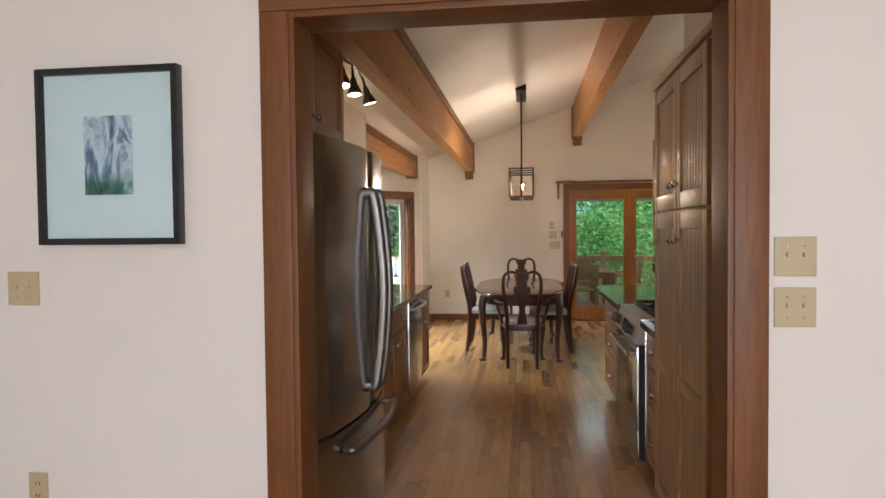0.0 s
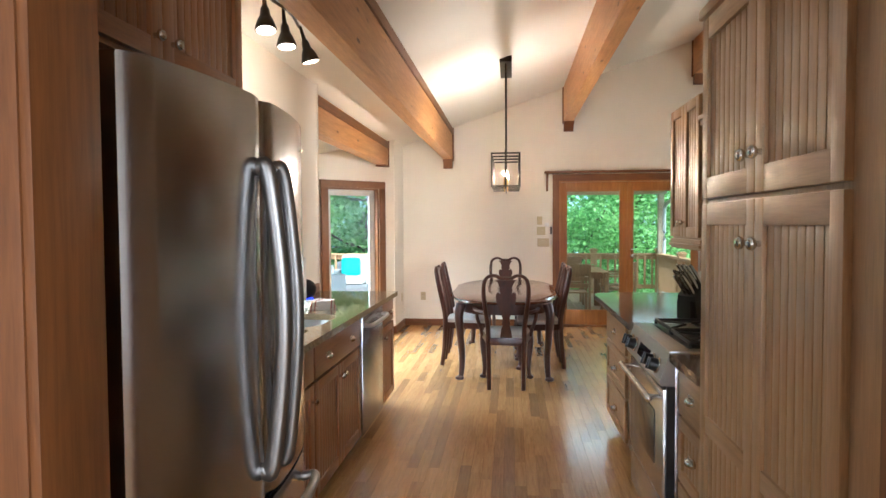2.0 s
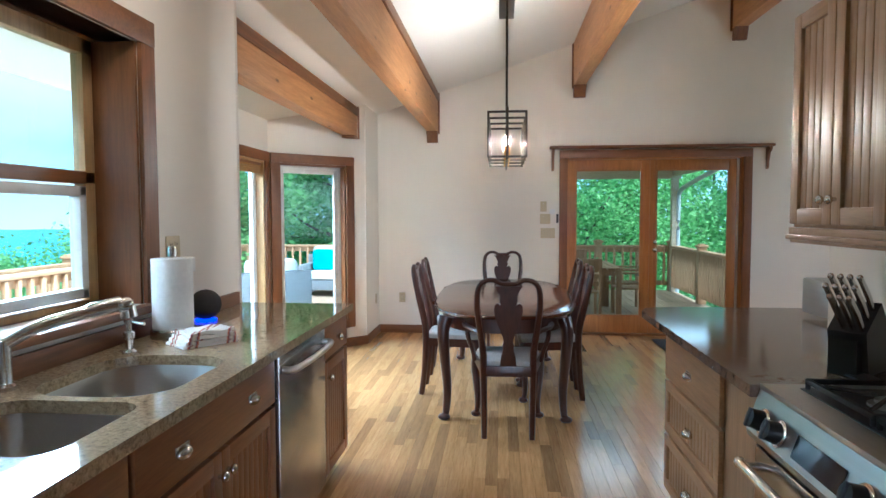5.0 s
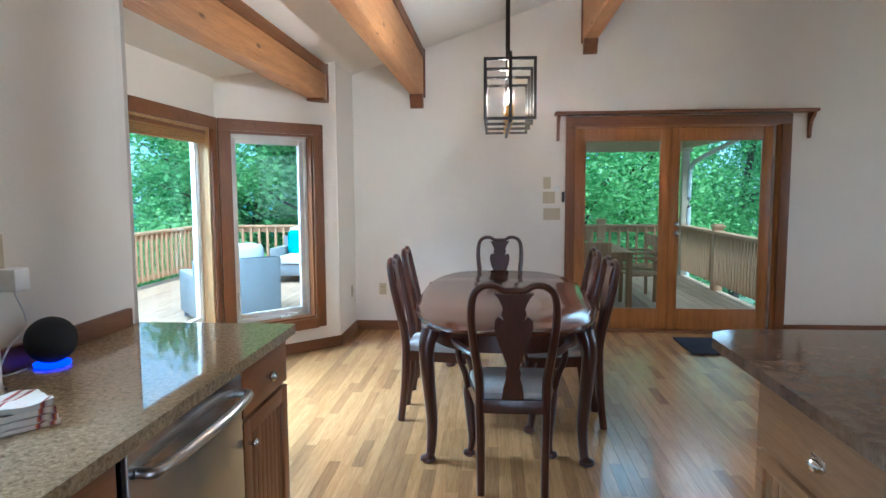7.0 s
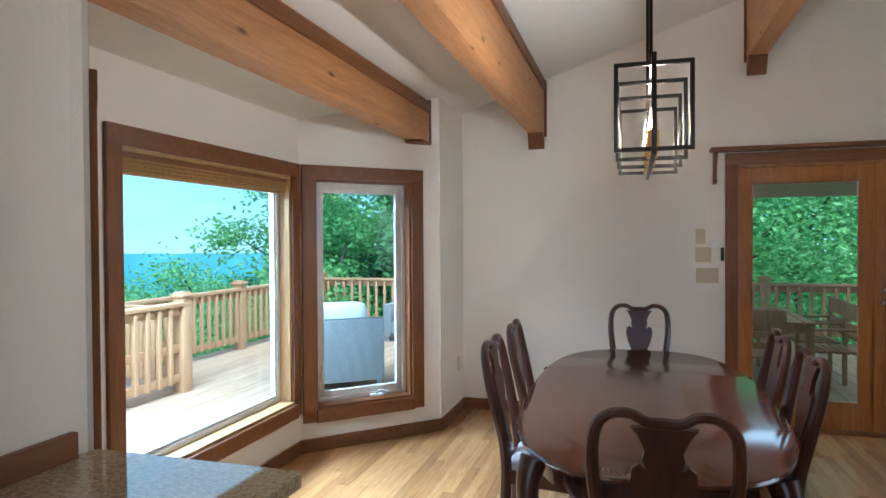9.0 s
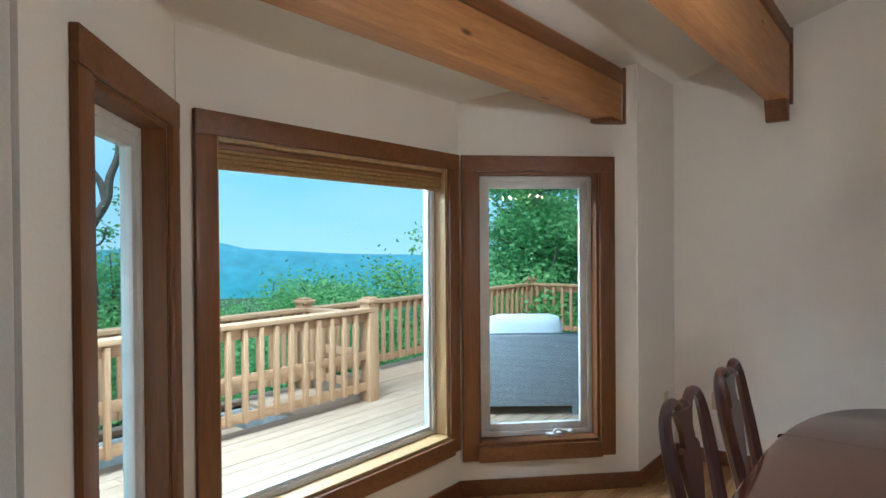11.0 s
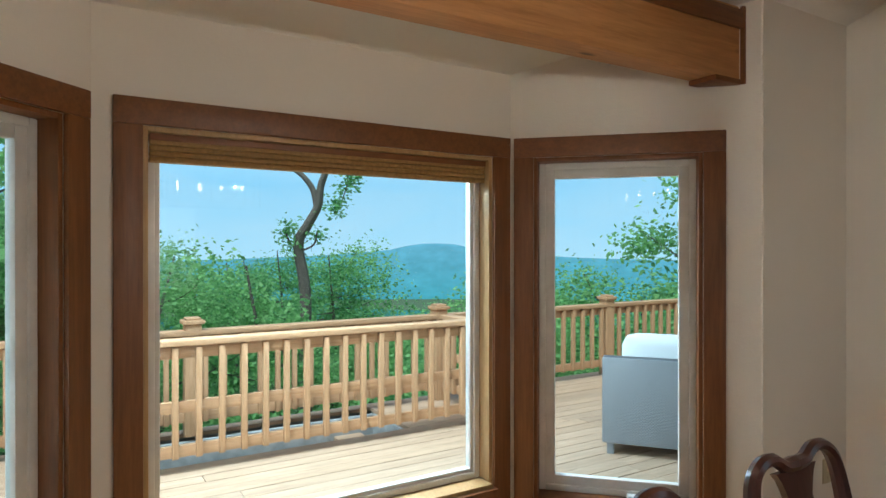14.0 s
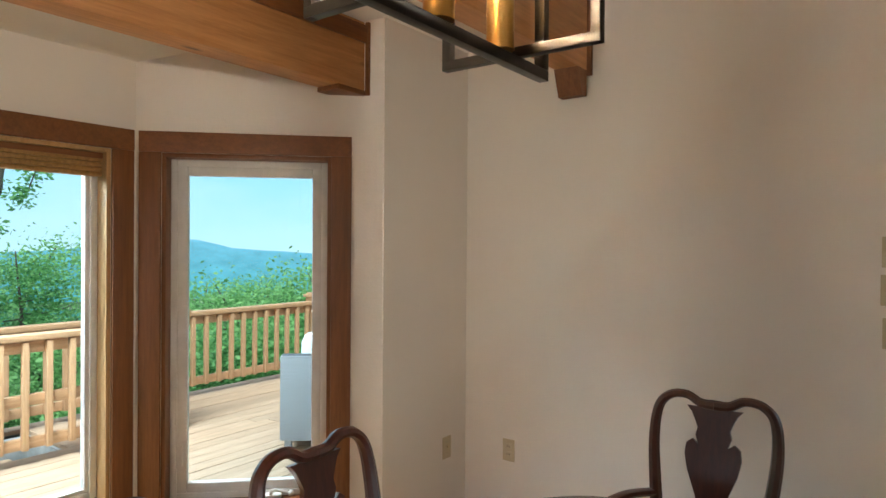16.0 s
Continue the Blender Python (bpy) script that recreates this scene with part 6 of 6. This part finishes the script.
FAR = lambda x, z: Matrix.Translation((x, 10.3295, z))
FRONT = lambda x, z: Matrix.Translation((x, 2.2995, z))
plate(FAR(0.385, 1.487), "single almond switch plate beside the french doors", 1)
plate(FAR(0.405, 1.343), "double almond switch plate beside the french doors", 2)
plate(FAR(0.435, 1.18), "triple almond switch plate beside the french doors", 3)
plate(FAR(-1.265, 0.42), "almond outlet low on the wall", 1, "outlet")
plate(FAR(3.70, 0.41), "almond outlet low on the wall", 1, "outlet")
plate(Matrix.Translation((-1.5455, 10.15, 0.425)) @ Matrix.Rotation(radians(90), 4, "Z"), "blank almond plate beside the bay", 1, "switch")
plate(Matrix.Translation((-1.5595, 5.64, 1.245)) @ Matrix.Rotation(radians(90), 4, "Z"), "almond outlet over the worktop", 2, "outlet")
tc = thing("remote_holder", (0.545, 10.32, 1.345), "small black remote clipped to the wall", "remote")
quick("body", M_BLACK, tc, [(0.53, 0.555, 10.305, 10.329, 1.295, 1.40)], 0.008)
ps2 = thing("sensor_box", (0.49, 10.32, 1.42), "small white sensor on the wall", "sensor")
quick("body", M_WHITE, ps2, [(0.455, 0.515, 10.315, 10.329, 1.40, 1.455)], 0.005)
ch2 = thing("charger", (-1.54, 5.685, 1.17), "white plug-in charger with a cable", "charger")
quick("body", M_WHITE, ch2, [(-1.549, -1.49, 5.655, 5.715, 1.14, 1.205)], 0.006)
bm = bmesh.new()
tube(bm, smooth_path([(-1.52, 5.685, 1.14), (-1.50, 5.70, 1.04), (-1.52, 5.65, 0.98), (-1.525, 5.62, 0.912), (-1.50, 5.69, 0.909)], 6), 0.003, 6)
part("cable", bm, M_WHITE, ch2, smooth=True)

# floor mat at the french doors
bm = bmesh.new()
box(bm, 1.56, 2.52, 9.46, 10.06, 0.006, 0.018, 0.004)
tagged(part("door_mat", bm, plain("navy_mat", (0.014, 0.016, 0.028), 0.95, 0, 0.3, 60, 0.6, 300), None, "", True), "dark navy woven mat before the french doors", "mat")

# knife block, phone, toaster
kb = thing("knife_block", (1.02, 5.30, 0.905), "slanted black knife block full of steel knives", "knife block")
mk = Matrix.Translation((1.02, 5.02, 0.906)) @ Matrix.Rotation(radians(40), 4, "Z")
bm = bmesh.new()
prism(bm, [(-0.075, 0.0), (0.13, 0.0), (0.145, 0.02), (0.0, 0.215), (-0.10, 0.13)], -0.055, 0.055, mk @ Matrix(((1, 0, 0, 0), (0, 0, 1, 0), (0, 1, 0, 0), (0, 0, 0, 1))))
part("block", bm, M_BLACK, kb)
bm = bmesh.new()
prism(bm, [(-0.125, 0.0), (-0.077, 0.0), (-0.09, 0.095), (-0.125, 0.11)], -0.04, 0.04, mk @ Matrix(((1, 0, 0, 0), (0, 0, 1, 0), (0, 1, 0, 0), (0, 0, 0, 1))))
part("front_block", bm, M_BLACK, kb)
for r in range(3):
    for q in range(3 + (r > 0)):
        bm = bmesh.new()
        a = Vector((-0.085 + 0.032 * r, -0.04 + 0.027 * q, 0.14 + 0.028 * r))
        tube(bm, [a, a + Vector((-0.045, 0, 0.052)), a + Vector((-0.095, 0, 0.10))], [0.008, 0.0095, 0.008], 8, (1.3, 0.8))
        ball(bm, a + Vector((-0.097, 0, 0.102)), 0.010, 1, 1, 1, 8)
        bmesh.ops.transform(bm, matrix=mk, verts=bm.verts[:])
        part("knife_handle", bm, M_NICKEL, kb, "steel knife handle", True)
ts = thing("toaster_oven", (1.46, 5.98, 0.905), "small steel toaster oven with a black door", "toaster oven")
quick("body", M_STEELX, ts, [(1.34, 1.60, 5.85, 6.12, 0.925, 1.09)], 0.012)
quick("glass_door", M_BLACK, ts, [(1.36, 1.58, 5.84, 5.85, 0.945, 1.07)], 0.004)
quick("handle", M_NICKEL, ts, [(1.38, 1.56, 5.815, 5.83, 1.055, 1.07)], 0.005)
for fx in (1.36, 1.55):
    quick("foot", M_BLACK, ts, [(fx, fx + 0.03, 5.87, 5.90, 0.905, 0.926)], 0)
bm = bmesh.new()
box(bm, 0.93, 1.0, 4.86, 5.0, 0.9055, 0.914, 0.004)
tagged(part("spoon_rest", bm, M_BLACK, None, "", True), "small black spoon rest beside the range", "spoon rest")

# framed watercolour in the front room
pf = thing("framed_picture", (-1.48, 2.28, 1.69), "abstract blue-green watercolour in a thin black frame", "picture")
X0, X1, Z0, Z1 = -1.645, -1.135, 1.395, 1.985
t = 0.022
for n, b in (("frame_side", (X0, X0 + t, 2.262, 2.298, Z0, Z1)), ("frame_side", (X1 - t, X1, 2.262, 2.298, Z0, Z1)), ("frame_rail", (X0 + t, X1 - t, 2.262, 2.298, Z0, Z0 + t)), ("frame_rail", (X0 + t, X1 - t, 2.262, 2.298, Z1 - t, Z1))):
    quick(n, M_BLACK, pf, [b], 0.002)
quick("mat_board", plain("mat_board_white", (0.78, 0.78, 0.80), 0.8, 0, 0.02), pf, [(X0 + t, X1 - t, 2.280, 2.296, Z0 + t, Z1 - t)], 0)
m, tt, p = nodes("watercolour")
v = coords(tt, (1, 1, 1))
f = fuzz(tt, coords(tt, (16, 16, 6)), 1.0, 6, 0.65, 0.8)
wash = ramp(tt, f, [(0.30, (0.04, 0.05, 0.10)), (0.42, (0.16, 0.21, 0.34)), (0.50, (0.70, 0.70, 0.74)), (0.60, (0.30, 0.33, 0.46)), (0.74, (0.75, 0.74, 0.76))]).outputs[0]
foot = ramp(tt, f, [(0.34, (0.02, 0.06, 0.05)), (0.5, (0.07, 0.20, 0.16)), (0.62, (0.60, 0.64, 0.62))]).outputs[0]
sepz = tt.nodes.new("ShaderNodeSeparateXYZ")
tt.links.new(v, sepz.inputs[0])
low = tt.nodes.new("ShaderNodeMapRange")
low.inputs["From Min"].default_value, low.inputs["From Max"].default_value = 1.64, 1.60
tt.links.new(sepz.outputs[2], low.inputs["Value"])
tt.links.new(mixed(tt, low.outputs[0], wash, foot), p.inputs["Base Color"])
p.inputs["Roughness"].default_value = 0.8
quick("painting", m, pf, [(-1.478, -1.305, 2.276, 2.2795, 1.562, 1.825)], 0)
pn = quick("glazing", M_GLASS, pf, [(X0 + t, X1 - t, 2.270, 2.272, Z0 + t, Z1 - t)], 0)
pn.visible_shadow = False
plate(FRONT(-1.735, 1.245), "double almond switch plate on the white wall", 2)
plate(FRONT(-1.70, 0.545), "almond outlet low on the white wall", 1, "outlet")
plate(FRONT(0.775, 1.345), "double almond switch plate beside the cased opening", 2, "switch", 0.117)
plate(FRONT(0.775, 1.195), "double almond switch plate beside the cased opening", 2, "switch", 0.117)

# garden window over the sink: deep wooden box with side light and front panes
gw = tagged(new("window_4"), "deep wood-lined box window over the sink, open vent", "window", kind="structure")
m, _ = run((-1.56, 2.44), (-1.56, 6.31))
casing("casing", m, 1.55, 2.96, 1.035, 2.09, 0.10, 0.022, False, gw)
GX = -1.76
quick("sill_board", M_TRIM["y"], gw, [(GX, -1.51, 3.95, 5.50, 1.0, 1.032)], 0.005)
quick("side_board", M_TRIM["z"], gw, [(GX, -1.56, 5.385, 5.41, 1.032, 2.09)], 0.003)
quick("side_board", M_TRIM["z"], gw, [(GX, -1.56, 3.98, 4.0, 1.032, 2.09)], 0.003)
quick("head_board", M_TRIM["y"], gw, [(GX, -1.56, 3.98, 5.41, 2.09, 2.115)], 0.003)
for n, b in (("mullion", (GX - 0.03, GX + 0.02, 5.325, 5.385, 1.032, 2.09)), ("mullion", (GX - 0.03, GX + 0.02, 4.66, 4.72, 1.032, 2.09)), ("mullion", (GX - 0.03, GX + 0.02, 4.0, 4.06, 1.032, 2.09)), ("transom", (GX - 0.03, GX + 0.02, 4.0, 5.385, 1.52, 1.57)), ("window_frame", (GX - 0.03, GX + 0.02, 4.0, 5.385, 2.03, 2.09)), ("window_frame", (GX - 0.03, GX + 0.02, 4.0, 5.385, 1.032, 1.06))):
    quick(n, M_LINER if n != "transom" else M_TRIM["y"], gw, [b], 0.004)
for y0, y1 in ((4.06, 4.66), (4.72, 5.325)):
    pz = quick("pane", M_GLASS, gw, [(GX - 0.008, GX - 0.004, y0, y1, 1.57, 2.03)], 0)
    pz.visible_shadow = False
    quick("vent_sash", M_VINYL, gw, [(GX - 0.02, GX + 0.028, y0 + 0.01, y0 + 0.05, 1.07, 1.51), (GX - 0.02, GX + 0.028, y1 - 0.05, y1 - 0.01, 1.07, 1.51), (GX - 0.02, GX + 0.028, y0 + 0.01, y1 - 0.01, 1.47, 1.51), (GX - 0.02, GX + 0.028, y0 + 0.01, y1 - 0.01, 1.07, 1.11)], 0.004)
    pz = quick("pane", M_GLASS, gw, [(GX - 0.008, GX - 0.004, y0 + 0.05, y1 - 0.05, 1.11, 1.47)], 0)
    pz.visible_shadow = False

# ---- floor strips ----
ISLAND = wood("oak_floor_far", (0.335, 0.168, 0.057), (0.54, 0.305, 0.122), "y", 0.27, 1.1, False, 0.25, 0.0, 0.05)
W = 0.0635
rs = random.Random(3)
jv, jf = [], []
count = 0
meshes = {}
def strip_mesh(length):
    if length not in meshes:
        bm = bmesh.new()
        h, b = W / 2 - 0.0002, 0.0006
        L = length / 2 - 0.0003
        vs = [bm.verts.new(p) for p in ((-h, -L, -0.012), (h, -L, -0.012), (h, L, -0.012), (-h, L, -0.012), (-h, -L, -b), (h, -L, -b), (h, L, -b), (-h, L, -b), (-h + b, -L + b, 0), (h - b, -L + b, 0), (h - b, L - b, 0), (-h + b, L - b, 0))]
        for f in ((0, 1, 5, 4), (1, 2, 6, 5), (2, 3, 7, 6), (3, 0, 4, 7), (4, 5, 9, 8), (5, 6, 10, 9), (6, 7, 11, 10), (7, 4, 8, 11), (8, 9, 10, 11)):
            bm.faces.new([vs[i] for i in f])
        me = bpy.data.meshes.new("floor_strip")
        bm.to_mesh(me)
        bm.free()
        me.materials.append(M_FLOOR)
        meshes[length] = me
    return meshes[length]


def in_bay(x, y):
    return x > -1.6 or (6.36 + (-1.56 - x) < y < 9.64 - (-1.56 - x))


x = -2.34
while x < 4.6:
    y = -3.0 if x > -3.2 else 2.4
    y += rs.uniform(-0.5, 0)
    while y < 10.33:
        L = rs.choice((0.35, 0.5, 0.65, 0.8, 1.0, 1.25))
        a, b = max(y, -2.99), min(y + L, 10.325)
        y += L
        if b - a < 0.03:
            continue
        cx, cy = x + W / 2, (a + b) / 2
        if cx < -1.58:
            lo, hi = 6.36 + (-1.56 - cx), 9.64 - (-1.56 - cx)
            if cy > 2.44:
                a, b = max(a, lo), min(b, hi)
                if b - a < 0.05:
                    continue
                cy = (a + b) / 2
        near_part = -0.9 < cx < 0.7 and 4.2 < cy < 8.6 and count < 300
        me = strip_mesh(round(b - a, 3))
        if near_part:
            count += 1
            ob = new("floor_strip", me)
            ob.parent = FLOOR
            ob.location = (cx, cy, 0.0)
        else:
            base = len(jv)
            jv += [(v.co.x + cx, v.co.y + cy, v.co.z) for v in me.vertices]
            jf += [tuple(base + i for i in p.vertices) for p in me.polygons]
    x += W
me = bpy.data.meshes.new("floor_strips")
me.from_pydata(jv, [], jf)
me.materials.append(ISLAND)
ob = new("floor_strips", me)
ob.parent = FLOOR
ob["kind"] = "stuff"
# tone from strip to strip in the joined part
t = ISLAND.node_tree
pb = t.nodes["Principled BSDF"]
src = pb.inputs["Base Color"].links[0].from_socket
gm = t.nodes.new("ShaderNodeNewGeometry")
tone = ramp(t, gm.outputs["Random Per Island"], [(0.0, (0.60, 0.57, 0.52)), (0.35, (0.86, 0.83, 0.79)), (0.6, (1, 0.98, 0.95)), (1.0, (1.0, 1.0, 1.0))]).outputs[0]
t.links.new(mixed(t, 1.0, src, tone, "MULTIPLY"), pb.inputs["Base Color"])
